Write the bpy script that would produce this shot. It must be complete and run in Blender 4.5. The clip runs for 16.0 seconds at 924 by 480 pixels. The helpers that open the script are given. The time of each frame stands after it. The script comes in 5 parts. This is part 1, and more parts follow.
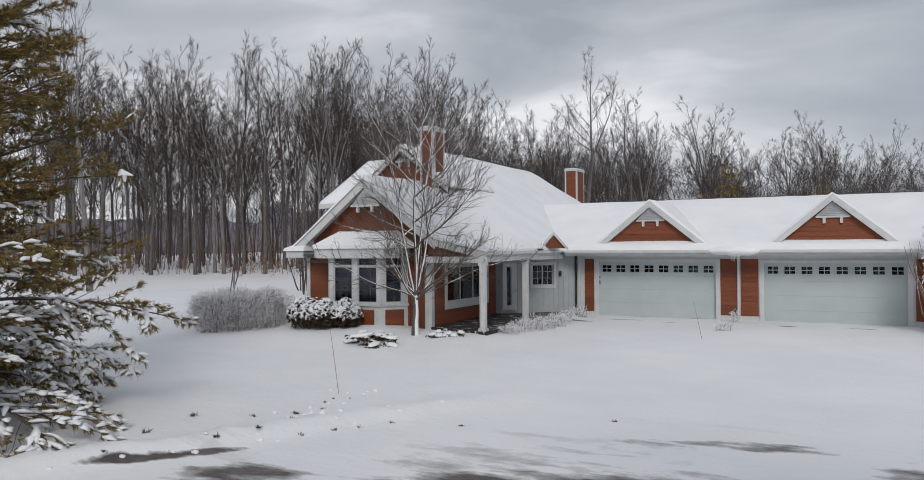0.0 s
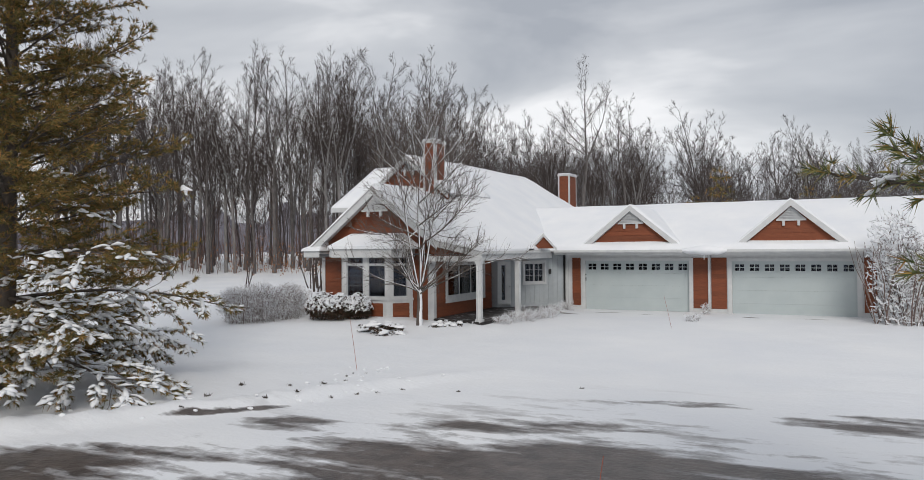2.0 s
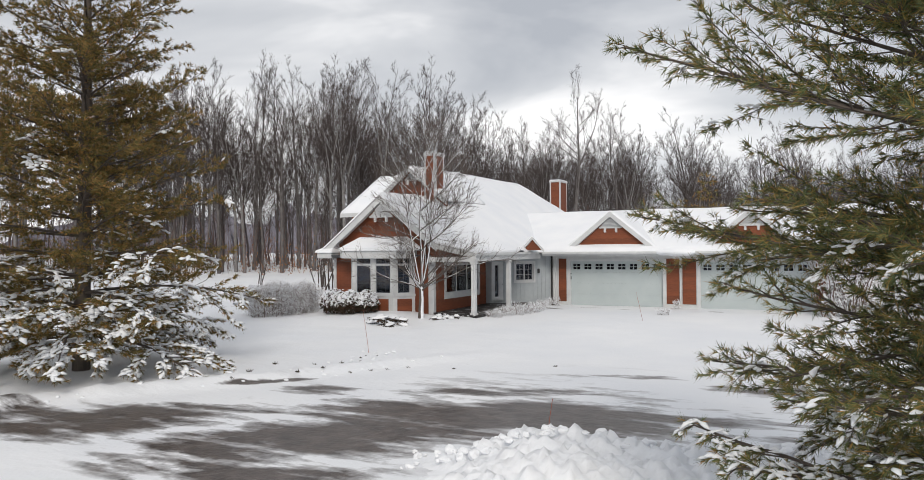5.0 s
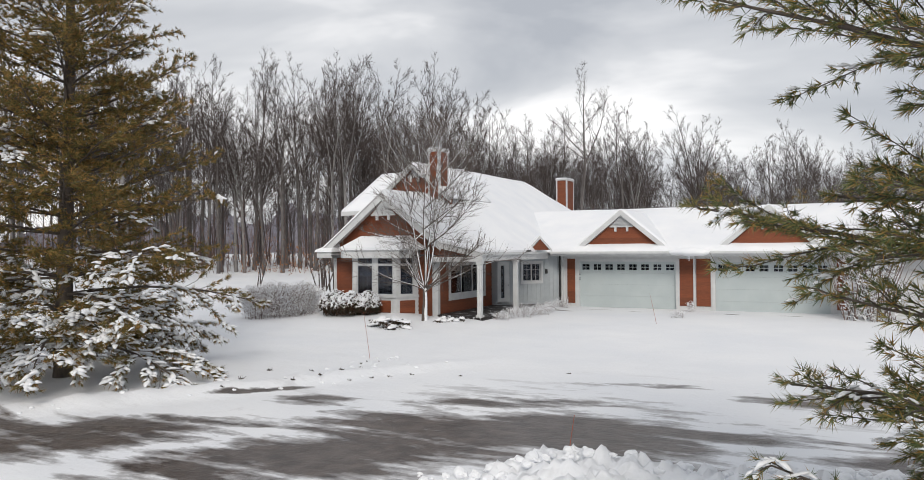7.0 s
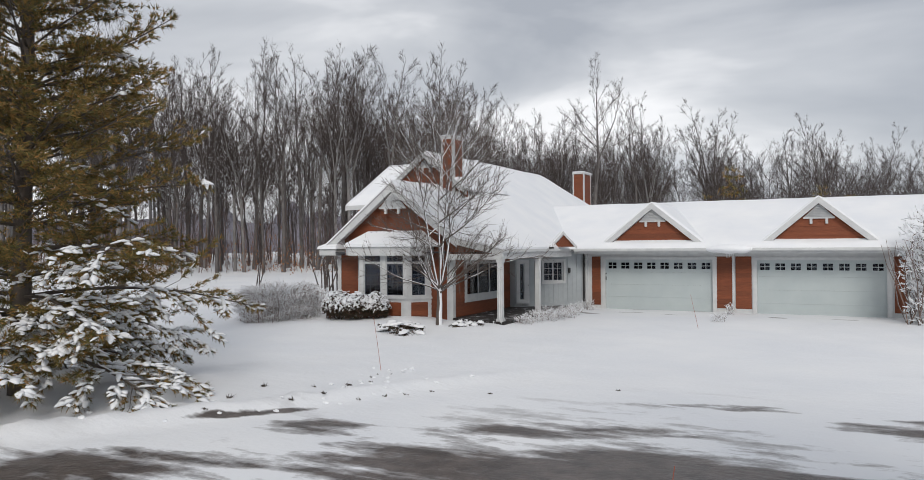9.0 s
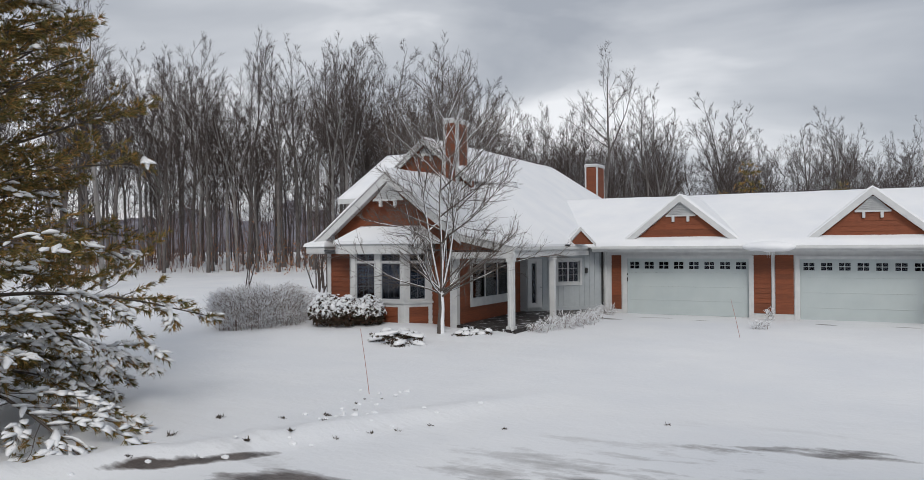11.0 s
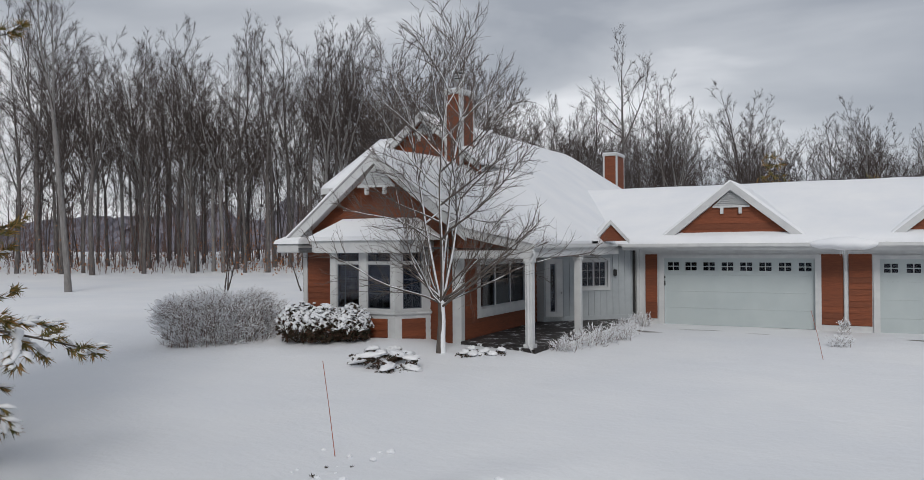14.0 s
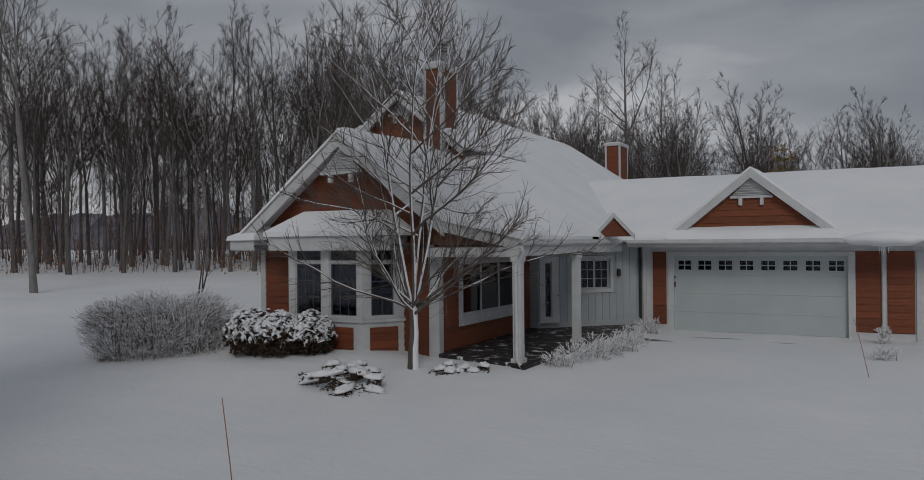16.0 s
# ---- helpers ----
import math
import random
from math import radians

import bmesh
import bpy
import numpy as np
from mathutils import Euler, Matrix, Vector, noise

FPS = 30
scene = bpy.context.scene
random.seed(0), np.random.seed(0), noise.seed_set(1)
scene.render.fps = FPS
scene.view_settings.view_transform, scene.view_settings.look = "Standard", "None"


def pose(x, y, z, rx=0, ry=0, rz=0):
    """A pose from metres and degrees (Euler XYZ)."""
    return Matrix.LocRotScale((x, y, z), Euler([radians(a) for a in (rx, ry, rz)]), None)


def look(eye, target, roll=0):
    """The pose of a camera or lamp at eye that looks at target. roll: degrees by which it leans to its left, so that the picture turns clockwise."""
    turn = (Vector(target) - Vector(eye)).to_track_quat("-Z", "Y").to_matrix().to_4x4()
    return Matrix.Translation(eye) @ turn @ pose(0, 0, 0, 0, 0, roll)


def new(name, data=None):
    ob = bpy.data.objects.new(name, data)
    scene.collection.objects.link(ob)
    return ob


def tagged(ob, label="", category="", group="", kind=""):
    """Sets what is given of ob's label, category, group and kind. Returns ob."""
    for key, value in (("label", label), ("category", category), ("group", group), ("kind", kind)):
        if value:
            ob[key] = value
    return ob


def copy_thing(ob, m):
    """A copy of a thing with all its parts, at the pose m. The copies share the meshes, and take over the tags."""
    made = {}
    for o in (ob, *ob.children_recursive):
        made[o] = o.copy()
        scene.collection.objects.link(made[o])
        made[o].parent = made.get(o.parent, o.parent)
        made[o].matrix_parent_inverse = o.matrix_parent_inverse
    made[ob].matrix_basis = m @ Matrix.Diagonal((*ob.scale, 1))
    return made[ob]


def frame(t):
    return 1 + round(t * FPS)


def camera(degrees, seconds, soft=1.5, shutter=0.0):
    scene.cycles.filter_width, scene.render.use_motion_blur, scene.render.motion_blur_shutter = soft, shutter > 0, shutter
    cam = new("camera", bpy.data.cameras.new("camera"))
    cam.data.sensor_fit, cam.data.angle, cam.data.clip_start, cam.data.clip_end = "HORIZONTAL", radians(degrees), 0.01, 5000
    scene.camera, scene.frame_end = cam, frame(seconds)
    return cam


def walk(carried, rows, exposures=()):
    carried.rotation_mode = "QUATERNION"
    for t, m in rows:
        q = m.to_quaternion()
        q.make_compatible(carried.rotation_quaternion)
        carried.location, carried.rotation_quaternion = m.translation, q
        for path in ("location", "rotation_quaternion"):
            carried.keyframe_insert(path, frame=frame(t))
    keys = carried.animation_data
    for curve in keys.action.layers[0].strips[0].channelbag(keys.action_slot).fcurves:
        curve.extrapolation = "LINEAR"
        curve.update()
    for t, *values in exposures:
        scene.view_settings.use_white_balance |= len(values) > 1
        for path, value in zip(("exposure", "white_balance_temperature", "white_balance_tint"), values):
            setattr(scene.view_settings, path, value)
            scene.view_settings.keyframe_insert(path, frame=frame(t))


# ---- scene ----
cam = camera(62.2, 16.0, soft=0.8)
PATH = [
    (0, (0.124, 0.159, 2.935), (-0.779, 1.944, 2.953), -0.4),
    (0.5, (0.535, -0.589, 2.952), (-0.369, 1.196, 2.968), -0.5),
    (1, (0.958, -1.338, 2.921), (0.053, 0.445, 2.94), -0.5),
    (1.5, (1.36, -2.099, 2.942), (0.454, -0.315, 2.96), -0.5),
    (2, (1.799, -2.915, 2.952), (0.893, -1.132, 2.97), -0.5),
    (2.5, (2.271, -3.813, 2.927), (1.366, -2.029, 2.946), -0.5),
    (3, (2.812, -4.792, 2.952), (1.907, -3.009, 2.971), -0.5),
    (3.5, (3.353, -5.743, 2.963), (2.448, -3.96, 2.982), -0.5),
    (4, (3.728, -6.391, 2.991), (2.823, -4.607, 3.01), -0.5),
    (6.5, (3.37, -5.728, 3.052), (2.461, -3.947, 3.07), -0.4),
    (7, (2.948, -5.153, 3.004), (2.037, -3.373, 3.023), -0.4),
    (7.5, (2.463, -4.575, 2.956), (1.551, -2.795, 2.974), -0.4),
    (8, (1.947, -3.986, 2.915), (1.034, -2.207, 2.933), -0.4),
    (8.5, (1.443, -3.315, 2.881), (0.528, -1.536, 2.9), -0.4),
    (9, (0.94, -2.588, 2.877), (0.024, -0.811, 2.895), -0.4),
    (11.5, (-1.221, 1.437, 2.796), (-2.145, 3.21, 2.811), -0.4),
    (12, (-1.642, 2.178, 2.799), (-2.567, 3.952, 2.812), -0.4),
    (12.5, (-2.11, 2.977, 2.786), (-3.035, 4.75, 2.8), -0.3),
    (13, (-2.547, 3.72, 2.775), (-3.472, 5.493, 2.788), -0.4),
    (13.5, (-2.949, 4.503, 2.765), (-3.876, 6.275, 2.778), -0.4),
    (14, (-3.307, 5.265, 2.741), (-4.236, 7.036, 2.755), -0.4),
    (14.5, (-3.617, 6.026, 2.717), (-4.548, 7.796, 2.73), -0.4),
    (15, (-3.868, 6.779, 2.706), (-4.801, 8.548, 2.718), -0.5),
    (15.5, (-4.077, 7.557, 2.711), (-5.011, 9.325, 2.721), -0.5),
    (16, (-4.235, 8.286, 2.701), (-5.169, 10.054, 2.709), -0.5),
]
FADE = [(0, -0.14, 6350, 10), (1.5, -0.06, 6400, 10), (3.5, 0.22, 6600, 10), (7.0, 0.24, 6600, 10), (9.0, 0.07, 6450, 10), (11.5, -0.06, 6350, 10),
        (14.0, -0.2, 6300, 10), (14.5, -0.27, 6300, 10), (15.0, -0.48, 6300, 10), (15.5, -0.78, 6300, 10), (16.0, -1.12, 6300, 10)]
walk(cam, [(t, look(eye, target, roll)) for t, eye, target, roll in PATH], FADE)

# ---- sky and light ----
world = bpy.data.worlds.new("winter_sky")
scene.world = world
world.use_nodes = True
wn, wl = world.node_tree.nodes, world.node_tree.links
wn.clear()


def wnode(kind, **inputs):
    n = wn.new(kind)
    for k, v in inputs.items():
        n.inputs[k.replace("_", " ")].default_value = v
    return n


sky = wn.new("ShaderNodeTexSky")
sky.sky_type = "NISHITA"
sky.sun_disc = False
sky.sun_elevation, sky.sun_rotation = radians(28), radians(-150)
coord = wn.new("ShaderNodeTexCoord")
stretch = wn.new("ShaderNodeMapping")
stretch.inputs["Scale"].default_value = (1.0, 1.0, 3.4)
wl.new(coord.outputs["Generated"], stretch.inputs["Vector"])
cloud = wnode("ShaderNodeTexNoise", Scale=1.9, Detail=5.0, Roughness=0.5, Distortion=0.3)
wl.new(stretch.outputs["Vector"], cloud.inputs["Vector"])
ramp = wn.new("ShaderNodeValToRGB")
ramp.color_ramp.elements[0].position, ramp.color_ramp.elements[0].color = 0.36, (0.43, 0.455, 0.50, 1)
ramp.color_ramp.elements[1].position, ramp.color_ramp.elements[1].color = 0.64, (0.98, 0.98, 0.99, 1)
mid = ramp.color_ramp.elements.new(0.52)
mid.color = (0.63, 0.648, 0.68, 1)
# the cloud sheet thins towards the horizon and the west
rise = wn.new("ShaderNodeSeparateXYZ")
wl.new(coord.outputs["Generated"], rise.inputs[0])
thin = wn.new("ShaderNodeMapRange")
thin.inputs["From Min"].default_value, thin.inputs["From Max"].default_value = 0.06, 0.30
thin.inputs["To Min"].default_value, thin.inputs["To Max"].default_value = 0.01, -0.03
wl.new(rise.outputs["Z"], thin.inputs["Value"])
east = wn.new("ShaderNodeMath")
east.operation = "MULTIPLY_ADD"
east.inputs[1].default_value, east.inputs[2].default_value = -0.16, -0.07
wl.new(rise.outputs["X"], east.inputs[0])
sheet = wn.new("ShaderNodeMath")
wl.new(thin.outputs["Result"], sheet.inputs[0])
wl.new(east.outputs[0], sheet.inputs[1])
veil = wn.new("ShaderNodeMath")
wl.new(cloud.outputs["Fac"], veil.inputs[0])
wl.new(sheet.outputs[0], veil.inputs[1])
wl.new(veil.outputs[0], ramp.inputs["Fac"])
back_sky = wnode("ShaderNodeBackground", Strength=0.06)
back_cloud = wnode("ShaderNodeBackground", Strength=1.0)
wl.new(sky.outputs["Color"], back_sky.inputs["Color"])
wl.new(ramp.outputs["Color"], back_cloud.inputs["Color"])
both = wn.new("ShaderNodeMixShader")
both.inputs["Fac"].default_value = 0.9
wout = wn.new("ShaderNodeOutputWorld")
wl.new(back_sky.outputs[0], both.inputs[1])
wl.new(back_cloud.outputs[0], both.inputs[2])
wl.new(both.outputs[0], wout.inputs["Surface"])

sun_data = bpy.data.lights.new("sun", "SUN")
sun_data.energy, sun_data.angle, sun_data.color = 1.75, radians(22), (1.0, 0.94, 0.86)
sun = new("sun", sun_data)
sun.matrix_world = look((20, -30, 40), (-6, 20, 0))

# ---- materials ----


def material(name, build):
    m = bpy.data.materials.new(name)
    m.use_nodes = True
    nt = m.node_tree
    bsdf = nt.nodes["Principled BSDF"]
    build(nt, bsdf)
    return m


def nnew(nt, kind, **inputs):
    n = nt.nodes.new(kind)
    for k, v in inputs.items():
        n.inputs[k.replace("_", " ")].default_value = v
    return n


def place(nt, scale=(1, 1, 1), turn=0.0):
    """World-sized coordinates."""
    g = nt.nodes.new("ShaderNodeNewGeometry")
    mp = nt.nodes.new("ShaderNodeMapping")
    mp.inputs["Scale"].default_value = scale
    mp.inputs["Rotation"].default_value = (0, 0, turn)
    nt.links.new(g.outputs["Position"], mp.inputs["Vector"])
    return mp.outputs["Vector"]


def noisy(nt, vec, scale, detail=5.0, rough=0.55):
    n = nnew(nt, "ShaderNodeTexNoise", Scale=scale, Detail=detail, Roughness=rough)
    nt.links.new(vec, n.inputs["Vector"])
    return n.outputs["Fac"]


def ramped(nt, fac, stops):
    r = nt.nodes.new("ShaderNodeValToRGB")
    e = r.color_ramp.elements
    while len(e) < len(stops):
        e.new(0.5)
    for el, (p, c) in zip(e, stops):
        el.position, el.color = p, (*c, 1) if len(c) == 3 else c
    nt.links.new(fac, r.inputs["Fac"])
    return r.outputs["Color"]


def mixed(nt, fac, a, b, mode="MIX"):
    m = nt.nodes.new("ShaderNodeMix")
    m.data_type, m.blend_type = "RGBA", mode
    for sock, v in ((m.inputs[0], fac), (m.inputs[6], a), (m.inputs[7], b)):
        if isinstance(v, (int, float)):
            sock.default_value = v
        elif isinstance(v, tuple):
            sock.default_value = (*v, 1)
        else:
            nt.links.new(v, sock)
    return m.outputs[2]


def mathed(nt, op, a, b=0.0):
    m = nt.nodes.new("ShaderNodeMath")
    m.operation = op
    for sock, v in ((m.inputs[0], a), (m.inputs[1], b)):
        if isinstance(v, (int, float)):
            sock.default_value = v
        else:
            nt.links.new(v, sock)
    return m.outputs[0]


def bumped(nt, bsdf, height, strength, distance):
    b = nnew(nt, "ShaderNodeBump", Strength=strength, Distance=distance)
    nt.links.new(height, b.inputs["Height"])
    nt.links.new(b.outputs["Normal"], bsdf.inputs["Normal"])


def snow_build(nt, bsdf):
    v = place(nt)
    big, fine = noisy(nt, v, 0.7), noisy(nt, v, 14.0, 6)
    nt.links.new(ramped(nt, big, [(0.3, (0.73, 0.75, 0.785)), (0.7, (0.80, 0.81, 0.825))]), bsdf.inputs["Base Color"])
    bsdf.inputs["Roughness"].default_value = 0.65
    bsdf.inputs["Specular IOR Level"].default_value = 0.25
    bumped(nt, bsdf, fine, 0.25, 0.02)


def painted(colour, dark, scale=3.0, rough=0.5):
    def build(nt, bsdf):
        v = place(nt)
        n = noisy(nt, v, scale, 6)
        nt.links.new(ramped(nt, n, [(0.3, dark), (0.65, colour)]), bsdf.inputs["Base Color"])
        bsdf.inputs["Roughness"].default_value = rough
        bumped(nt, bsdf, noisy(nt, v, 60.0), 0.08, 0.003)
    return build


def siding_build(nt, bsdf):
    v = place(nt, (1, 1, 9))
    grain = noisy(nt, v, 4.0, 8, 0.65)
    base = ramped(nt, grain, [(0.25, (0.12, 0.031, 0.011)), (0.55, (0.185, 0.050, 0.017)), (0.8, (0.245, 0.072, 0.026))])
    info = nt.nodes.new("ShaderNodeObjectInfo")
    tint = ramped(nt, info.outputs["Random"], [(0.0, (0.82, 0.82, 0.82)), (1.0, (1.12, 1.08, 1.05))])
    nt.links.new(mixed(nt, 1.0, base, tint, "MULTIPLY"), bsdf.inputs["Base Color"])
    bsdf.inputs["Roughness"].default_value = 0.7
    bumped(nt, bsdf, grain, 0.25, 0.006)


def bark_build(base, light, side, amount):
    """Bark with wind-driven snow stuck to the side that faced the wind."""
    def build(nt, bsdf):
        v = place(nt, (1, 1, 0.25))
        n = noisy(nt, v, 7.0, 6, 0.65)
        col = ramped(nt, n, [(0.3, base), (0.7, light)])
        g = nt.nodes.new("ShaderNodeNewGeometry")
        dot = nt.nodes.new("ShaderNodeVectorMath")
        dot.operation = "DOT_PRODUCT"
        nt.links.new(g.outputs["Normal"], dot.inputs[0])
        dot.inputs[1].default_value = side
        patch = mathed(nt, "ADD", dot.outputs["Value"], mathed(nt, "MULTIPLY", noisy(nt, place(nt), 1.6, 5), 0.9))
        cover = ramped(nt, patch, [(amount, (0, 0, 0)), (amount + 0.16, (1, 1, 1))])
        nt.links.new(mixed(nt, cover, col, (0.78, 0.8, 0.83)), bsdf.inputs["Base Color"])
        bsdf.inputs["Roughness"].default_value = 0.85
        bumped(nt, bsdf, n, 0.6, 0.02)
    return build


def leafy(stops, rough=0.6):
    def build(nt, bsdf):
        g = nt.nodes.new("ShaderNodeNewGeometry")
        nt.links.new(ramped(nt, g.outputs["Random Per Island"], stops), bsdf.inputs["Base Color"])
        bsdf.inputs["Roughness"].default_value = rough
        bsdf.inputs["Specular IOR Level"].default_value = 0.3
    return build


def pane_build(nt, bsdf):
    """Window glass: a clear pane with its gloss."""
    out = nt.nodes["Material Output"]
    clear = nnew(nt, "ShaderNodeBsdfTransparent", Color=(0.5, 0.55, 0.62, 1))
    gloss = nnew(nt, "ShaderNodeBsdfGlossy", Color=(0.9, 0.93, 1, 1), Roughness=0.03)
    fres = nnew(nt, "ShaderNodeFresnel", IOR=1.4)
    mx = nt.nodes.new("ShaderNodeMixShader")
    nt.links.new(fres.outputs[0], mx.inputs[0])
    nt.links.new(clear.outputs[0], mx.inputs[1])
    nt.links.new(gloss.outputs[0], mx.inputs[2])
    nt.links.new(mx.outputs[0], out.inputs["Surface"])


def ground_build(nt, bsdf):
    """Snow field with a ploughed drive: wet asphalt shows through where cars and the plough scraped it."""
    v = place(nt)
    big, fine = noisy(nt, v, 0.25), noisy(nt, v, 9.0, 6)
    snow = ramped(nt, big, [(0.3, (0.71, 0.73, 0.765)), (0.7, (0.79, 0.80, 0.815))])
    wet = ramped(nt, noisy(nt, v, 3.0, 7), [(0.3, (0.042, 0.034, 0.031)), (0.7, (0.115, 0.094, 0.084))])
    total = None
    for (cx, cy, lx, ly, turn, weight) in BARE:
        mp = nt.nodes.new("ShaderNodeMapping")
        mp.vector_type = "TEXTURE"
        mp.inputs["Location"].default_value = (cx, cy, 0)
        mp.inputs["Rotation"].default_value = (0, 0, radians(turn))
        mp.inputs["Scale"].default_value = (lx, ly, 1000.0)
        nt.links.new(v, mp.inputs["Vector"])
        ln = nt.nodes.new("ShaderNodeVectorMath")
        ln.operation = "LENGTH"
        nt.links.new(mp.outputs["Vector"], ln.inputs[0])
        r = ramped(nt, ln.outputs["Value"], [(0.35, (weight,) * 3), (1.0, (0, 0, 0))])
        total = r if total is None else mixed(nt, 1.0, total, r, "LIGHTEN")
    streak = noisy(nt, place(nt, (0.38, 1.4, 1), radians(-17)), 1.0, 8, 0.62)
    grit = noisy(nt, v, 2.2, 8, 0.7)
    amount = mathed(nt, "ADD", mathed(nt, "MULTIPLY", total, 0.6), mathed(nt, "ADD", mathed(nt, "MULTIPLY", streak, 1.7), mathed(nt, "MULTIPLY", grit, 0.45)))
    bare = ramped(nt, mathed(nt, "SUBTRACT", amount, 0.5), [(0.66, (0, 0, 0)), (0.78, (0.5, 0.5, 0.5)), (0.95, (1, 1, 1))])
    bare = mixed(nt, 1.0, bare, mathed(nt, "MINIMUM", mathed(nt, "MULTIPLY", total, 7.0), 1.0), "MULTIPLY")
    nt.links.new(mixed(nt, bare, snow, wet), bsdf.inputs["Base Color"])
    nt.links.new(mathed(nt, "SUBTRACT", 0.68, mathed(nt, "MULTIPLY", bare, 0.36)), bsdf.inputs["Roughness"])
    bsdf.inputs["Specular IOR Level"].default_value = 0.3
    rough = mathed(nt, "ADD", mathed(nt, "MULTIPLY", fine, 0.35), mathed(nt, "MULTIPLY", noisy(nt, place(nt, (0.7, 1.6, 1), radians(-17)), 1.3, 6, 0.6), 0.7))
    bumped(nt, bsdf, rough, 0.5, 0.07)


# Bare stretches of the drive: centre x, y, half length, half width, turn in degrees, strength.
BARE = [(-2.0, 9.0, 11, 6.5, 18, 0.1), (-1.9, 7.9, 6.0, 3.0, 8, 0.8), (-9.9, 4.0, 4.2, 2.0, 44, 0.8), (-5.2, 4.5, 3.8, 2.4, 44, 0.78), (-4.2, 2.6, 2.4, 1.0, 27, 0.85),
        (-7.8, 8.8, 1.6, 0.8, 20, 0.75), (-3.7, 10.3, 2.8, 0.8, 20, 0.55), (2.2, 13.2, 3.2, 1.1, 12, 0.5), (-13.5, 2.4, 4.5, 1.9, 40, 0.85),
        (-9.9, 8.7, 1.9, 0.2, 52, 0.85), (-1.5, 13.6, 2.4, 0.5, 14, 0.34), (4.6, 8.6, 3.5, 1.4, 6, 0.8),
        (-8.0, 30.9, 0.9, 0.14, 0, 0.8), (-6.2, 30.6, 0.5, 0.1, 0, 0.7), (-9.6, 29.6, 0.7, 0.3, 20, 0.7), (-1.9, 30.7, 0.5, 0.16, 0, 0.8), (0.4, 30.8, 0.7, 0.1, 0, 0.7)]

SNOW = material("snow", snow_build)
GROUND = material("snowy_ground", ground_build)
WHITE = material("white_trim_paint", painted((0.57, 0.58, 0.58), (0.49, 0.50, 0.51)))
GREY = material("pale_grey_wall_paint", painted((0.38, 0.41, 0.43), (0.33, 0.36, 0.38)))
DOOR = material("pale_door_paint", painted((0.44, 0.49, 0.495), (0.40, 0.45, 0.46), 1.2))
BROWN = material("rust_brown_siding", siding_build)
PANE = material("window_glass", pane_build)
# near-black stands in for the shade of unlit rooms
ROOM_SHADE = material("room_shade", painted((0.05, 0.052, 0.06), (0.03, 0.03, 0.035)))
SASH = material("slate_sash_paint", painted((0.085, 0.095, 0.12), (0.06, 0.068, 0.085)))
BLIND = material("blue_grey_blind", painted((0.13, 0.15, 0.22), (0.10, 0.12, 0.18)))
METAL = material("dull_metal", painted((0.30, 0.31, 0.32), (0.18, 0.18, 0.19), 6, 0.4))
BLACK = material("black_fitting", painted((0.03, 0.03, 0.03), (0.02, 0.02, 0.02)))
DECK = material("roof_shingle", painted((0.42, 0.42, 0.43), (0.34, 0.34, 0.35), 8, 0.9))


def porch_build(nt, bsdf):
    """Wet dark slab with drifted snow lying in flecks."""
    v = place(nt)
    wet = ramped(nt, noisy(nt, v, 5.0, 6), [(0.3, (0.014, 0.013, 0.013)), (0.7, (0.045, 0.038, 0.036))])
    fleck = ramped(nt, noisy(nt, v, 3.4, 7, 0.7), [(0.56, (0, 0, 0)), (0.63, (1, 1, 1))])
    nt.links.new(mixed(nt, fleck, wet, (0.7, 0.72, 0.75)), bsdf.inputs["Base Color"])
    bsdf.inputs["Roughness"].default_value = 0.55
    bsdf.inputs["Specular IOR Level"].default_value = 0.25


SLATE = material("wet_porch_slab", porch_build)
BARK = material("forest_bark", bark_build((0.052, 0.044, 0.041), (0.165, 0.152, 0.147), (0.75, -0.45, 0.25), 1.08))
TWIG = material("forest_twig", bark_build((0.034, 0.026, 0.024), (0.082, 0.063, 0.057), (0.6, -0.4, 0.6), 1.5))
# forest twig made paler and greyer: aerial haze mixed into the colour
HAZY_TWIG = material("hazy_twig", bark_build((0.048, 0.039, 0.039), (0.115, 0.098, 0.097), (0.75, -0.45, 0.25), 1.25))
PALE = material("pale_bark", bark_build((0.12, 0.112, 0.108), (0.25, 0.24, 0.235), (0.75, -0.45, 0.25), 1.15))
GARDEN = material("garden_bark", bark_build((0.055, 0.045, 0.039), (0.14, 0.115, 0.10), (0.9, -0.05, 0.42), 0.93))
GARDEN_TWIG = material("garden_twig", bark_build((0.060, 0.048, 0.042), (0.13, 0.105, 0.09), (0.4, -0.15, 0.85), 1.1))
PINE_BARK = material("pine_bark", bark_build((0.045, 0.036, 0.030), (0.10, 0.08, 0.065), (0.2, -0.2, 0.95), 1.15))
NEEDLE = material("pine_needle", leafy([(0.0, (0.055, 0.06, 0.02)), (0.4, (0.125, 0.112, 0.033)), (0.7, (0.24, 0.155, 0.048)), (1.0, (0.37, 0.18, 0.052))]))
NEEDLE_NEAR = material("fresh_pine_needle", leafy([(0.0, (0.045, 0.068, 0.028)), (0.5, (0.12, 0.145, 0.055)), (0.78, (0.24, 0.195, 0.06)), (1.0, (0.36, 0.19, 0.05))]))
BOXLEAF = material("shrub_leaf", leafy([(0.0, (0.02, 0.024, 0.014)), (0.5, (0.045, 0.042, 0.024)), (1.0, (0.15, 0.06, 0.045))]))
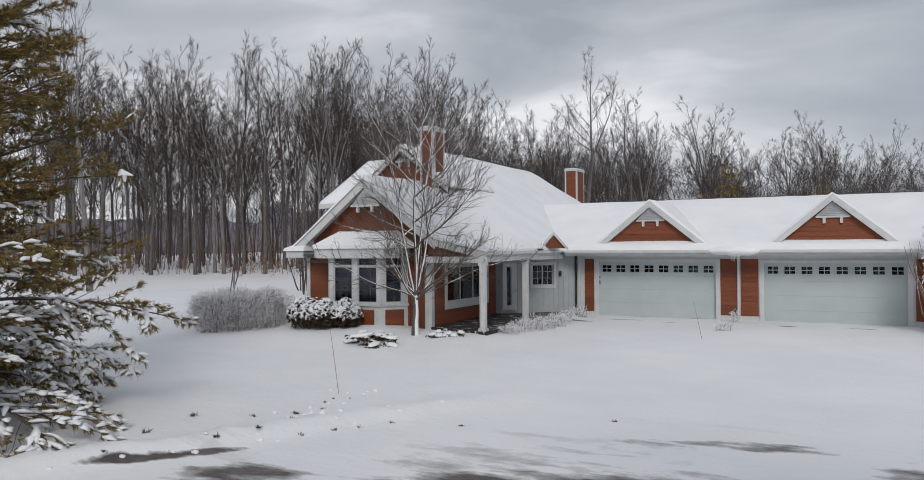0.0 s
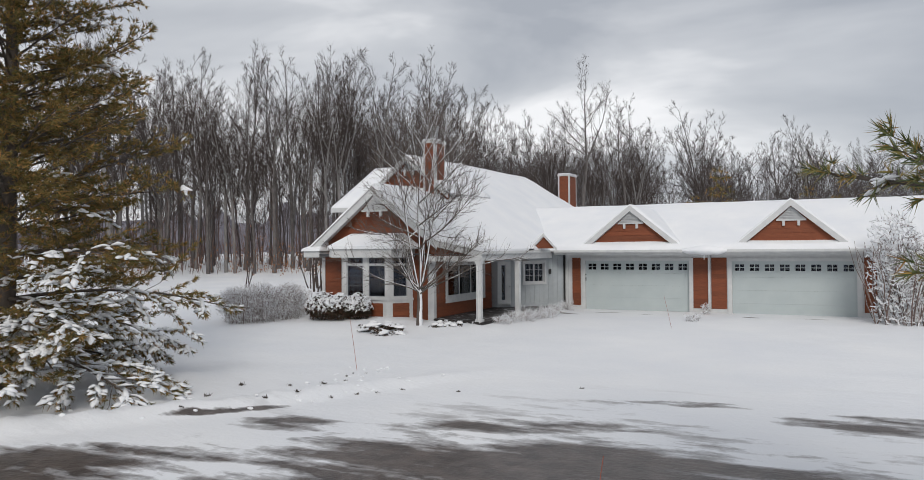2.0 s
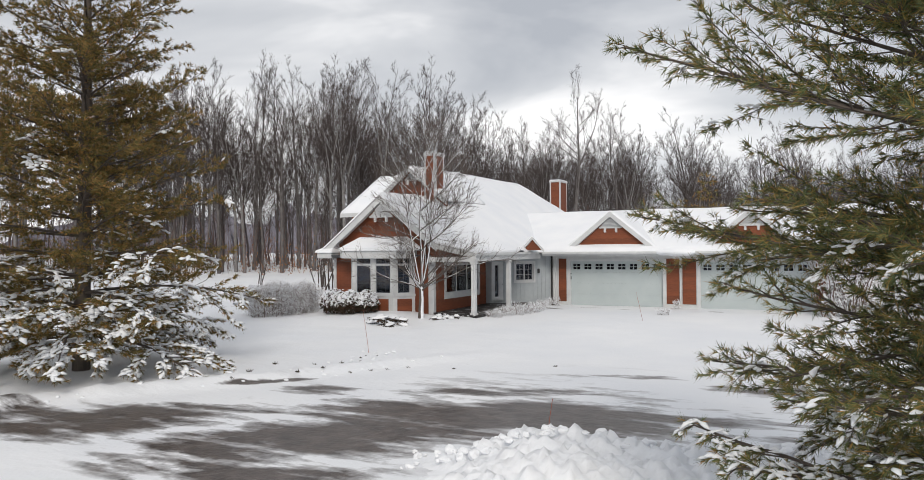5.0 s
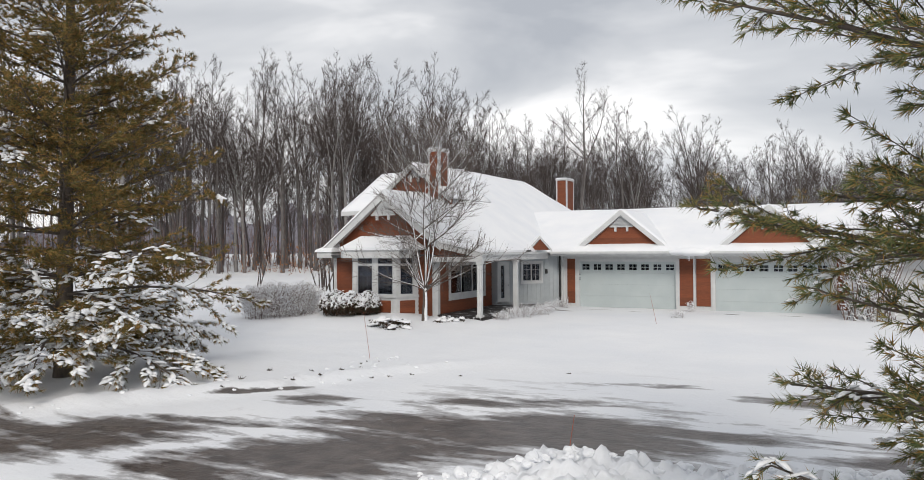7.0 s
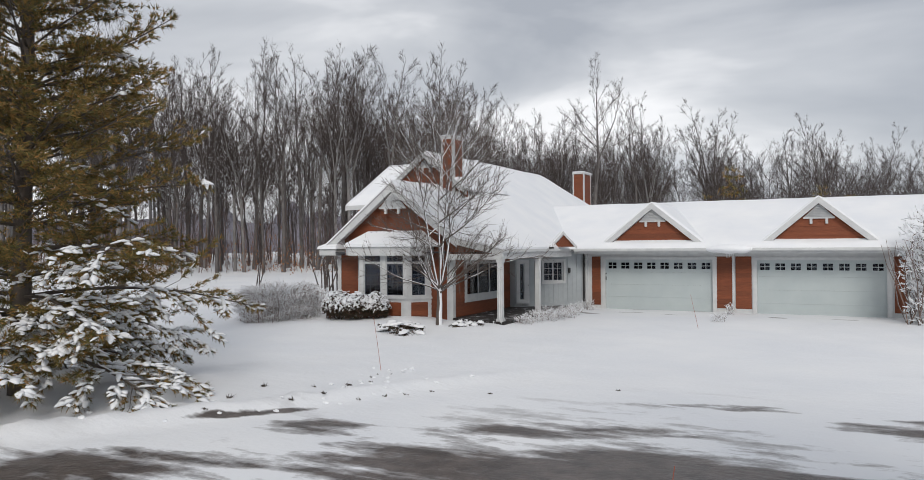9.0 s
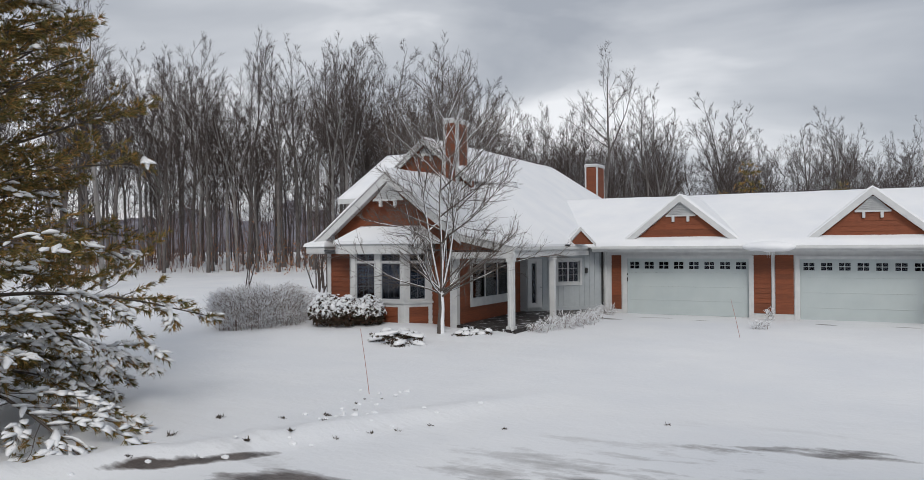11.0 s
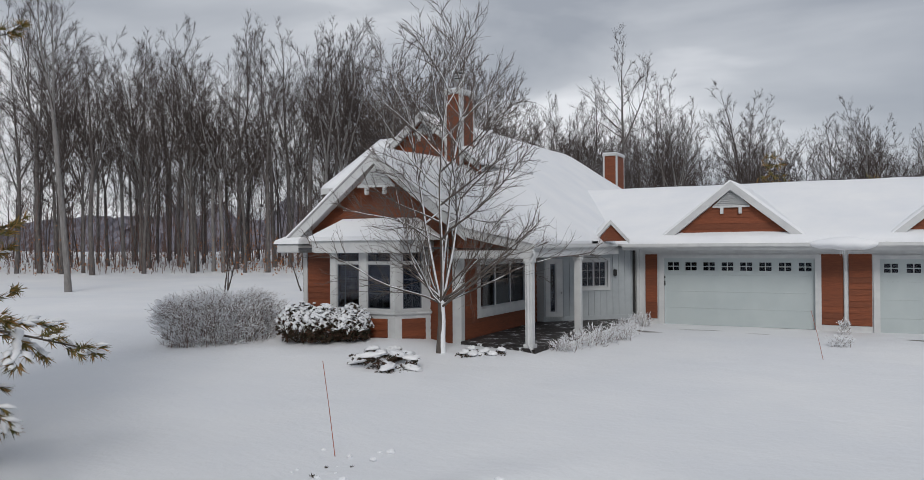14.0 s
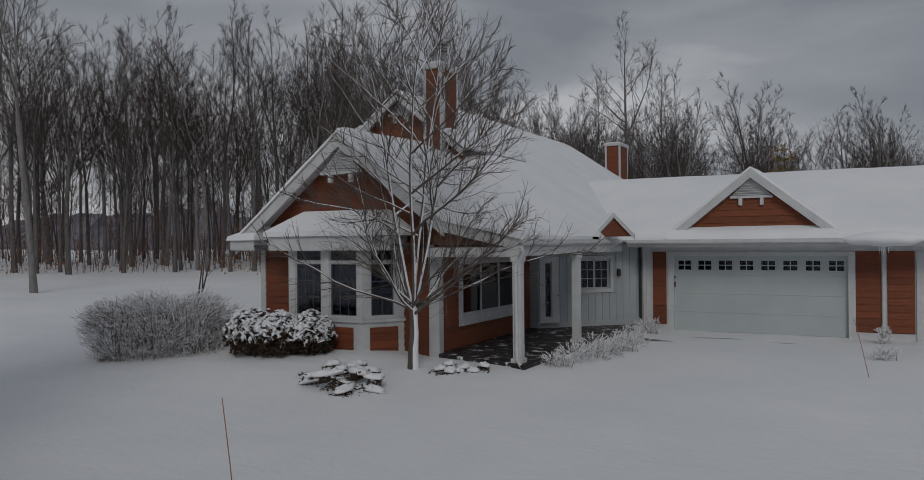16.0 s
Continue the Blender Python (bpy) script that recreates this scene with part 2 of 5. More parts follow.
REDTWIG = material("shrub_twig", bark_build((0.10, 0.065, 0.055), (0.20, 0.15, 0.13), (0.2, -0.2, 0.95), 0.75))
BEECH = material("withered_leaf", leafy([(0.0, (0.20, 0.085, 0.035)), (1.0, (0.32, 0.15, 0.07))]))
STAKE = material("stake_paint", painted((0.35, 0.10, 0.06), (0.25, 0.08, 0.05)))

# ---- building tools ----


def part(name, bm, mat, parent, label=""):
    me = bpy.data.meshes.new(name)
    bm.to_mesh(me)
    bm.free()
    me.materials.append(mat)
    ob = new(name, me)
    ob.parent = parent
    if label:
        ob["label"] = label
    return ob


def mesh_part(name, verts, faces, mat, parent, label="", smooth=False):
    me = bpy.data.meshes.new(name)
    me.from_pydata(verts, [], faces)
    me.materials.append(mat)
    if smooth:
        me.polygons.foreach_set("use_smooth", [True] * len(me.polygons))
    me.update()
    ob = new(name, me)
    ob.parent = parent
    if label:
        ob["label"] = label
    return ob


def empty(name, x=0.0, y=0.0, z=0.0, **tags):
    ob = new(name)
    ob.matrix_basis = pose(x, y, z)
    return tagged(ob, **tags)


def box(bm, x0, x1, y0, y1, z0, z1, bevel=0.0, m=None):
    geo = bmesh.ops.create_cube(bm, size=1.0, matrix=(m or Matrix()) @ Matrix.Translation(((x0 + x1) / 2, (y0 + y1) / 2, (z0 + z1) / 2)) @ Matrix.Diagonal((abs(x1 - x0), abs(y1 - y0), abs(z1 - z0), 1)))
    if bevel:
        edges = list({e for v in geo["verts"] for e in v.link_edges})
        bmesh.ops.bevel(bm, geom=edges, offset=bevel, segments=2, affect="EDGES")
    return bm


def boxed(*a, **k):
    return box(bmesh.new(), *a, **k)


def prism(poly, depth, m):
    """A flat outline of (u, z) given thickness away from the viewer, set by the pose m: u along its x, depth along its y."""
    bm = bmesh.new()
    a = [bm.verts.new(m @ Vector((u, 0, z))) for u, z in poly]
    b = [bm.verts.new(m @ Vector((u, depth, z))) for u, z in poly]
    bm.faces.new(a)
    bm.faces.new(b[::-1])
    for i in range(len(poly)):
        j = (i + 1) % len(poly)
        bm.faces.new((a[j], a[i], b[i], b[j]))
    bmesh.ops.recalc_face_normals(bm, faces=bm.faces)
    return bm


def spans(poly, z):
    """The stretches of u inside an outline at height z."""
    hits = []
    for (u0, z0), (u1, z1) in zip(poly, poly[1:] + poly[:1]):
        if (z0 > z) != (z1 > z):
            hits.append(u0 + (u1 - u0) * (z - z0) / (z1 - z0))
    hits.sort()
    return list(zip(hits[::2], hits[1::2]))


def less(stretches, lo, hi):
    out = []
    for a, b in stretches:
        if hi <= a or lo >= b:
            out.append((a, b))
        else:
            if lo > a:
                out.append((a, lo))
            if hi < b:
                out.append((hi, b))
    return out


def siding(wall, m, poly, holes=(), step=0.19):
    """Lapped boards, one by one, over an outline; holes are (u0, u1, z0, z1)."""
    z0, z1 = min(z for _, z in poly), max(z for _, z in poly)
    rows = int(math.ceil((z1 - z0) / step))
    for i in range(rows):
        lo, hi = z0 + i * step, min(z0 + (i + 1) * step, z1)
        if hi - lo < 0.02:
            continue
        low, high = spans(poly, lo + 0.004), spans(poly, hi - 0.004)
        if not low or not high:
            continue
        bits = [(max(a[0], 0) if False else a[0], a[1], b[0], b[1]) for a, b in zip(low, high)]
        for a0, a1, b0, b1 in bits:
            pieces = [(0.0, 1.0)]
            for h0, h1, k0, k1 in holes:
                if k0 < hi - 0.03 and k1 > lo + 0.03:
                    pieces = less(pieces, (h0 - a0) / (a1 - a0), (h1 - a0) / (a1 - a0))
            for f0, f1 in pieces:
                u0, u1 = a0 + (a1 - a0) * f0, a0 + (a1 - a0) * f1
                w0, w1 = b0 + (b1 - b0) * f0, b0 + (b1 - b0) * f1
                if u1 - u0 < 0.03:
                    continue
                pts = [(u0, -0.026, lo), (u1, -0.026, lo), (w1, -0.008, hi), (w0, -0.008, hi), (u0, 0.0, lo), (u1, 0.0, lo), (w1, 0.0, hi), (w0, 0.0, hi)]
                mesh_part("board", [m @ Vector(p) for p in pts], [(0, 1, 2, 3), (1, 0, 4, 5), (3, 2, 6, 7), (0, 3, 7, 4), (2, 1, 5, 6)], BROWN, wall)


def pierced(m, u0, u1, z0, z1, holes, thick):
    """A wall of real thickness with openings through it."""
    us = sorted({u0, u1, *[min(u1, max(u0, q)) for h in holes for q in h[:2]]})
    zs = sorted({z0, z1, *[min(z1, max(z0, q)) for h in holes for q in h[2:]]})
    nu, nz = len(us) - 1, len(zs) - 1
    full = {}
    for a in range(nu):
        for c in range(nz):
            mu, mz = (us[a] + us[a + 1]) / 2, (zs[c] + zs[c + 1]) / 2
            full[a, c] = not any(h[0] <= mu <= h[1] and h[2] <= mz <= h[3] for h in holes)
    bm = bmesh.new()
    made = {}

    def vert(a, c, side):
        if (a, c, side) not in made:
            made[a, c, side] = bm.verts.new(m @ Vector((us[a], thick * side, zs[c])))
        return made[a, c, side]

    for (a, c), solid in full.items():
        if not solid:
            continue
        q = [(a, c), (a + 1, c), (a + 1, c + 1), (a, c + 1)]
        bm.faces.new([vert(*p, 0) for p in q])
        bm.faces.new([vert(*p, 1) for p in q[::-1]])
        for i, n in enumerate(((a, c - 1), (a + 1, c), (a, c + 1), (a - 1, c))):
            if not full.get(n, False):
                p, r = q[i], q[(i + 1) % 4]
                bm.faces.new((vert(*r, 0), vert(*p, 0), vert(*p, 1), vert(*r, 1)))
    bmesh.ops.recalc_face_normals(bm, faces=bm.faces)
    return bm


def frame_at(x, y, turn=0.0):
    """Pose of a wall: u runs along its x, outward is -y."""
    return pose(x, y, 0, 0, 0, turn)


def window(parent, m, u0, u1, z0, z1, cols, rows, casements=1, blind=0.0, sash=SASH):
    """A window unit of casements, each with its sash, panes and bars."""
    w = part("window", pierced(m @ pose(0, 0.03, 0), u0, u1, z0, z1, [(u0 + 0.03, u1 - 0.03, z0 + 0.03, z1 - 0.03)], 0.1), WHITE, parent)
    step = (u1 - u0 - 0.06) / casements
    for c in range(casements):
        a, b = u0 + 0.03 + c * step, u0 + 0.03 + (c + 1) * step
        inner = [(a + 0.03, b - 0.03, z0 + 0.05, z1 - 0.05)]
        part("sash", pierced(m @ pose(0, 0.05, 0), a + 0.004, b - 0.004, z0 + 0.032, z1 - 0.032, inner, 0.05), sash, w)
        i = inner[0]
        glass = part("pane", boxed(i[0], i[1], 0.072, 0.078, i[2], i[3], m=m), PANE, w)
        glass.visible_shadow = False
        bars = bmesh.new()
        for k in range(1, cols):
            u = i[0] + (i[1] - i[0]) * k / cols
            box(bars, u - 0.007, u + 0.007, 0.06, 0.07, i[2], i[3], m=m)
        for k in range(1, rows):
            z = i[2] + (i[3] - i[2]) * k / rows
            box(bars, i[0], i[1], 0.058, 0.069, z - 0.007, z + 0.007, m=m)
        if cols > 1 or rows > 1:
            part("glazing_bar", bars, sash, w)
        else:
            bars.free()
        if blind:
            bl = bmesh.new()
            n = int((z1 - z0) * blind / 0.05)
            for k in range(n):
                z = z1 - 0.08 - k * 0.05
                box(bl, a + 0.04, b - 0.04, 0.16, 0.19, z - 0.016, z, m=m)
            part("blind", bl, BLIND, w, "lowered slatted blind")
    return w


def snow_sheet(name, parent, p00, p10, p11, p01, thick=0.16, n=14, k=14, seed=0.0, rough=0.03, skirt=0.12):
    """A blanket of snow over a sloping quad, rounded off at its rim; u runs p00 to p10, v to p01."""
    p = [Vector(q) for q in (p00, p10, p11, p01)]
    verts, faces = [], []
    for j in range(k + 1):
        for i in range(n + 1):
            u, v = i / n, j / k
            q = p[0] * (1 - u) * (1 - v) + p[1] * u * (1 - v) + p[2] * u * v + p[3] * (1 - u) * v
            rim = min(u * (p[1] - p[0]).length, (1 - u) * (p[1] - p[0]).length, v * (p[3] - p[0]).length, (1 - v) * (p[3] - p[0]).length)
            full = min(1.0, rim / skirt) if skirt else 1.0
            h = thick * (0.45 + 0.55 * math.sqrt(full)) + rough * noise.noise(Vector((q.x * 0.9 + seed, q.y * 0.9, q.z * 0.9)))
            verts.append(q + Vector((0, 0, h)))
    low = len(verts)
    ring = [i for i in range(n + 1)] + [j * (n + 1) + n for j in range(1, k + 1)] + [k * (n + 1) + i for i in range(n - 1, -1, -1)] + [j * (n + 1) for j in range(k - 1, 0, -1)]
    for r in ring:
        i, j = r % (n + 1), r // (n + 1)
        u, v = i / n, j / k
        verts.append(p[0] * (1 - u) * (1 - v) + p[1] * u * (1 - v) + p[2] * u * v + p[3] * (1 - u) * v)
    for j in range(k):
        for i in range(n):
            a = j * (n + 1) + i
            faces.append((a, a + 1, a + n + 2, a + n + 1))
    for c in range(len(ring)):
        d = (c + 1) % len(ring)
        faces.append((ring[d], ring[c], low + c, low + d))
    return mesh_part(name, verts, faces, SNOW, parent, smooth=True)


def slab(name, parent, p00, p10, p11, p01, thick, mat):
    pts = [Vector(q) for q in (p00, p10, p11, p01)]
    verts = pts + [q - Vector((0, 0, thick)) for q in pts]
    return mesh_part(name, verts, [(0, 1, 2, 3), (7, 6, 5, 4), (0, 4, 5, 1), (1, 5, 6, 2), (2, 6, 7, 3), (3, 7, 4, 0)], mat, parent)


def roof_piece(parent, p00, p10, p11, p01, seed, n=14, k=14, thick=0.17, rough=0.03):
    slab("roof", parent, p00, p10, p11, p01, 0.05, DECK)
    snow_sheet("roof_snow", parent, p00, p10, p11, p01, thick, n, k, seed, rough)


def tube(verts, faces, pts, radii, sides):
    """Adds a tapered tube along points to a mesh's lists."""
    base = len(verts)
    last = len(pts) - 1
    ref = Vector((0.31, 0.23, 0.92))
    for i, p in enumerate(pts):
        d = (pts[min(i + 1, last)] - pts[max(i - 1, 0)]).normalized()
        s = d.cross(ref)
        s = s.normalized() if s.length > 1e-4 else Vector((1, 0, 0))
        t = d.cross(s)
        for k in range(sides):
            a = 2 * math.pi * k / sides
            verts.append(p + (s * math.cos(a) + t * math.sin(a)) * radii[i])
    for i in range(last):
        for k in range(sides):
            a, b = base + i * sides + k, base + i * sides + (k + 1) % sides
            faces.append((a, b, b + sides, a + sides))


def sliver(v, f, p, d, length, width, rng):
    """A twig too thin to be a tube."""
    s = d.cross(Vector((rng.uniform(-1, 1), rng.uniform(-1, 1), rng.uniform(-1, 1)))).normalized() * width
    a = len(v)
    v += [p - s, p + s, p + d * length]
    f.append((a, a + 1, a + 2))


def turned(d, angle, roll, rng=None):
    """A direction bent away from d by an angle, about it by roll."""
    s = d.cross(Vector((0.2, 0.1, 1)))
    s = s.normalized() if s.length > 1e-3 else Vector((1, 0, 0))
    t = d.cross(s).normalized()
    return (d * math.cos(angle) + (s * math.cos(roll) + t * math.sin(roll)) * math.sin(angle)).normalized()


# ---- ground ----


def step(a, b, x):
    t = min(1.0, max(0.0, (x - a) / (b - a)))
    return t * t * (3 - 2 * t)


def ground_z(x, y):
    z = -0.42 + 0.36 * step(13, 31.5, y)
    z += 0.10 * step(-9.5, -12.0, x) * step(5, 12, y) * step(26, 22, y)
    z += 0.12 * step(-9.0, -10.6, x) * step(21.5, 23.6, y) * step(32, 30, y) + 0.16 * step(-13.5, -15, x) * step(19, 23, y) * step(40, 30, y)
    d = math.hypot(x + 4, y - 8)
    z += 1.2 * step(45, 95, d) * (0.3 + 0.7 * step(20, 45, y)) + 0.02 * max(0.0, d - 75) * step(75, 200, d)
    z += 0.10 * noise.noise(Vector((x * 0.12, y * 0.12, 3))) * step(12, 40, d)
    return z


def bank(x, y):
    """The low berm that the plough left along the lawn, and the crumbs on it."""
    ex = -9.3 - 0.62 * (9.8 - y) if y > 3 else -13.5 - 1.6 * (3 - y)
    ex = -9.3 + (y - 9.8) * 0.45 if y > 9.8 else ex
    d = ex - x
    if y > 17:
        return 0.0
    h = 0.23 * math.exp(-((d - 0.5) / 0.5) ** 2) * step(17, 12, y)
    return h * (0.7 + 0.9 * abs(noise.noise(Vector((x * 2.4, y * 2.4, 0)))))


def build_ground():
    def axis(lo, hi, fine_lo, fine_hi, fine, grow):
        a, s = [fine_lo], fine
        while a[-1] < fine_hi:
            a.append(a[-1] + fine)
        right, s = a[-1], fine
        while right < hi:
            s *= grow
            right += s
            a.append(right)
        left, s = fine_lo, fine
        while left > lo:
            s *= grow
            left -= s
            a.insert(0, left)
        return a
    xs = axis(-1500, 1500, -24, 8, 0.25, 1.12)
    ys = axis(-700, 2500, -8, 32, 0.25, 1.12)
    verts, faces = [], []
    nx = len(xs)
    for y in ys:
        for x in xs:
            near = -26 < x < 10 and -10 < y < 34
            z = ground_z(x, y)
            if near:
                z += bank(x, y) + 0.018 * noise.noise(Vector((x * 1.1, y * 1.1, 5))) + 0.008 * noise.noise(Vector((x * 4.0, y * 4.0, 9)))
            verts.append((x, y, z))
    for j in range(len(ys) - 1):
        for i in range(nx - 1):
            a = j * nx + i
            faces.append((a, a + 1, a + nx + 1, a + nx))
    g = mesh_part("ground", verts, faces, GROUND, None, smooth=True)
    tagged(g, "snow-covered lawn and ploughed asphalt drive", "ground", kind="structure")


build_ground()

# ---- house ----
house = empty("house", -8, 32, 0, label="rust-brown sided house with white trim under snowy roofs", category="house")
house.matrix_basis = Matrix()

FRONT, GAR = 24.3, 32.35
mF, mG = frame_at(0, FRONT), frame_at(0, GAR)

# front wing wall with the bay's opening
wall_f = part("wall", pierced(mF, -18.8, -13.3, -0.5, 2.75, [(-17.7, -14.4, -0.2, 2.55)], 0.2), BROWN, house)
front_outline = [(-18.8, -0.4), (-13.3, -0.4), (-13.3, 3.45), (-15.9, 5.3), (-18.8, 3.1)]
part("gable_backing", prism([(-18.8, 2.75), (-13.3, 2.75), (-13.3, 3.35), (-15.9, 5.3), (-18.8, 3.05)], 0.2, mF), BROWN, house)
siding(wall_f, mF, front_outline, [(-17.7, -14.4, -0.4, 2.6)])
part("corner_board", boxed(-18.9, -18.74, FRONT - 0.05, FRONT + 0.1, -0.45, 2.7), WHITE, house)
part("corner_board", boxed(-13.56, -13.28, FRONT - 0.09, FRONT + 0.12, -0.45, 2.55), WHITE, house)

# bay window
BY, BX0, BX1 = 23.4, -17.2, -14.95
mB = frame_at(0, BY)
bay_holes = [(-17.0, -16.17, 0.93, 2.24), (-17.0, -16.17, 2.27, 2.57), (-15.93, -15.1, 0.93, 2.24), (-15.93, -15.1, 2.27, 2.57)]
bay = part("bay", pierced(mB, BX0, BX1, -0.5, 2.62, bay_holes, 0.14), WHITE, house, "white-painted bay with tall windows")
for h in bay_holes:
    window(house, mB, *h, cols=3, rows=(3 if h[2] < 2 else 1), blind=(0.55 if h[2] < 2 else 0))
side_len = math.hypot(0.65, FRONT - BY)
for sx, x, turn in ((1, BX1, math.degrees(math.atan2(0.9, 0.65))), (-1, BX0 - 0.7, -math.degrees(math.atan2(0.9, 0.7)))):
    m = frame_at(x, BY if sx > 0 else FRONT, turn)
    hs = [(0.22, 0.86, 0.93, 2.24), (0.22, 0.86, 2.27, 2.57)]
    part("bay", pierced(m, 0, side_len, -0.5, 2.62, hs, 0.14), WHITE, house)
    for h in hs:
        window(house, m, *h, cols=2, rows=(3 if h[2] < 2 else 1), blind=(0.55 if h[2] < 2 else 0))
    p = part("bay_panel", boxed(0.2, 0.92, -0.012, 0.02, -0.45, 0.68, m=m), BROWN, house)
    siding(p, m @ pose(0, -0.012, 0), [(0.2, -0.4), (0.92, -0.4), (0.92, 0.68), (0.2, 0.68)])
    part("sill", boxed(-0.03, side_len, -0.06, 0.0, 0.80, 0.88, 0.01, m=m), WHITE, house)
p = part("bay_panel", boxed(-16.92, -15.2, -0.012, 0.02, -0.45, 0.68, m=mB), BROWN, house)
siding(p, mB @ pose(0, -0.012, 0), [(-16.92, -0.4), (-15.2, -0.4), (-15.2, 0.68), (-16.92, 0.68)])
part("sill", boxed(BX0 - 0.05, BX1 + 0.05, -0.06, 0.0, 0.80, 0.88, 0.01, m=mB), WHITE, house)
part("bay_cornice", prism([(-17.55, 2.55), (-14.6, 2.55), (-14.6, 2.9), (-17.55, 2.9)], 1.25, frame_at(0, 23.1)), WHITE, house)
part("bay_cornice", boxed(-17.95, -14.2, 23.5, 24.29, 2.56, 2.89), WHITE, house)


def bay_roof():
    lo = [(-17.7, 23.02), (-14.5, 23.02), (-13.95, 24.28), (-18.2, 24.28)]
    hi = [(-17.1, 23.9), (-14.95, 23.9), (-14.7, 24.28), (-17.3, 24.28)]
    verts = [(x, y, 2.9) for x, y in lo] + [(x, y, 3.02) for x, y in lo] + [(x, y, 3.55) for x, y in hi]
    faces = [(3, 2, 1, 0), (0, 1, 5, 4), (1, 2, 6, 5), (3, 0, 4, 7), (4, 5, 9, 8), (5, 6, 10, 9), (7, 4, 8, 11), (8, 9, 10, 11), (2, 3, 7, 11, 10, 6)]
    mesh_part("bay_roof_snow", verts, faces, SNOW, house)


bay_roof()

# front gable: rakes, louvre and corbels


def louvre(parent, m, uc, z0, half, zt):
    """A trapezium of slats under a gable's peak, standing on two corbels."""
    v = part("louvre", prism([(uc - half, z0), (uc + half, z0), (uc + 0.05, zt), (uc - 0.05, zt)], 0.03, m @ pose(0, -0.03, 0)), WHITE, parent)
    n = max(4, int((zt - z0) / 0.085))
    for i in range(n):
        z = z0 + 0.04 + i * (zt - z0 - 0.1) / n
        w = half * (1 - (z - z0) / (zt - z0)) * 0.93 + 0.02
        bm = bmesh.new()
        box(bm, uc - w, uc + w, -0.085, -0.03, z, z + 0.022, m=m @ pose(0, 0, 0, 0, 0, 0))
        part("slat", bm, WHITE, v)
    for s in (-1, 1):
        part("corbel", boxed(uc + s * half * 0.5 - 0.05, uc + s * half * 0.5 + 0.05, -0.12, 0.0, z0 - 0.26, z0 + 0.02, 0.01, m=m), WHITE, parent)
    part("louvre_rail", boxed(uc - half, uc + half, -0.1, 0.0, z0 - 0.05, z0 + 0.02, m=m), WHITE, parent)


def rake(parent, m, u0, z0, u1, z1, width, out, depth):
    """A sloping board along a gable's edge; its top edge runs (u0, z0) to (u1, z1)."""
    part("rake_board", prism([(u0, z0), (u1, z1), (u1, z1 - width), (u0, z0 - width)], depth, m @ pose(0, out, 0)), WHITE, parent)


RIDGE_A = (-15.9, 5.5)
mR = frame_at(0, 23.75)
rake(house, mR, -15.9, 5.5, -19.36, 2.8, 0.36, 0, 0.07)
rake(house, mR, -15.9, 5.5, -12.9, 3.22, 0.36, 0, 0.07)
rake(house, mR, -12.9, 3.22, -10.93, 2.78, 0.26, 0, 0.07)
louvre(house, frame_at(0, 23.86), -15.85, 4.5, 0.62, 5.1)
for (u0, z0, u1, z1) in ((-15.9, 5.36, -19.3, 2.7), (-12.95, 3.12, -15.9, 5.36), (-10.95, 2.66, -12.95, 3.12)):
    slab("soffit", house, (u0, 23.8, z0 - 0.02), (u1, 23.8, z1 - 0.02), (u1, FRONT, z1 - 0.02), (u0, FRONT, z0 - 0.02), 0.03, WHITE)
part("eave_return", boxed(-19.42, -18.55, 23.62, 24.3, 2.55, 2.82, 0.02), WHITE, house)
mesh_part("eave_snow", [(-19.5, 23.55, 2.82), (-18.5, 23.55, 2.82), (-18.5, 24.3, 2.82), (-19.5, 24.3, 2.82), (-19.46, 23.58, 2.93), (-18.55, 23.6, 2.95), (-18.6, 24.3, 3.3), (-18.95, 24.3, 3.25)],
          [(3, 2, 1, 0), (0, 1, 5, 4), (1, 2, 6, 5), (3, 0, 4, 7), (4, 5, 6, 7), (2, 3, 7, 6)], SNOW, house)

# porch side wall, entry wall, porch
mS = frame_at(-13.35, 0, 90)
side_hole = (25.5, 28.95, 0.86, 2.2)
wall_s = part("wall", pierced(mS, FRONT, 30.1, -0.3, 2.75, [side_hole], 0.2), BROWN, house)
siding(wall_s, mS, [(FRONT, -0.1), (30.0, -0.1), (30.0, 2.6), (FRONT, 2.6)], [(25.3, 29.15, 0.6, 2.4)])
window(house, mS @ pose(0, -0.03, 0), *side_hole, cols=1, rows=1, casements=3, sash=WHITE)
part("window_trim", pierced(mS @ pose(0, -0.045, 0), 25.3, 29.15, 0.6, 2.42, [side_hole], 0.05), WHITE, house)
part("gable_infill", prism([(-13.3, 2.58), (-11.3, 2.58), (-12.9, 2.95), (-13.3, 3.2)], 0.06, frame_at(0, 24.0)), BROWN, house)
part("porch_beam", boxed(-13.3, -10.9, 23.68, 23.9, 2.38, 2.6, 0.01), WHITE, house)
part("porch_beam", boxed(-11.12, -10.92, 23.7, 31.6, 2.40, 2.62, 0.01), WHITE, house)
for y in (23.78, 27.6):
    bm = boxed(-11.13, -10.93, y - 0.1, y + 0.1, 0.0, 2.42, 0.012)
    box(bm, -11.17, -10.89, y - 0.14, y + 0.14, -0.1, 0.16, 0.01)
    box(bm, -11.16, -10.90, y - 0.13, y + 0.13, 2.28, 2.4, 0.01)
    part("porch_post", bm, WHITE, house)
part("entry_return", boxed(-13.35, -13.05, 29.9, 30.1, -0.1, 2.75), GREY, house)
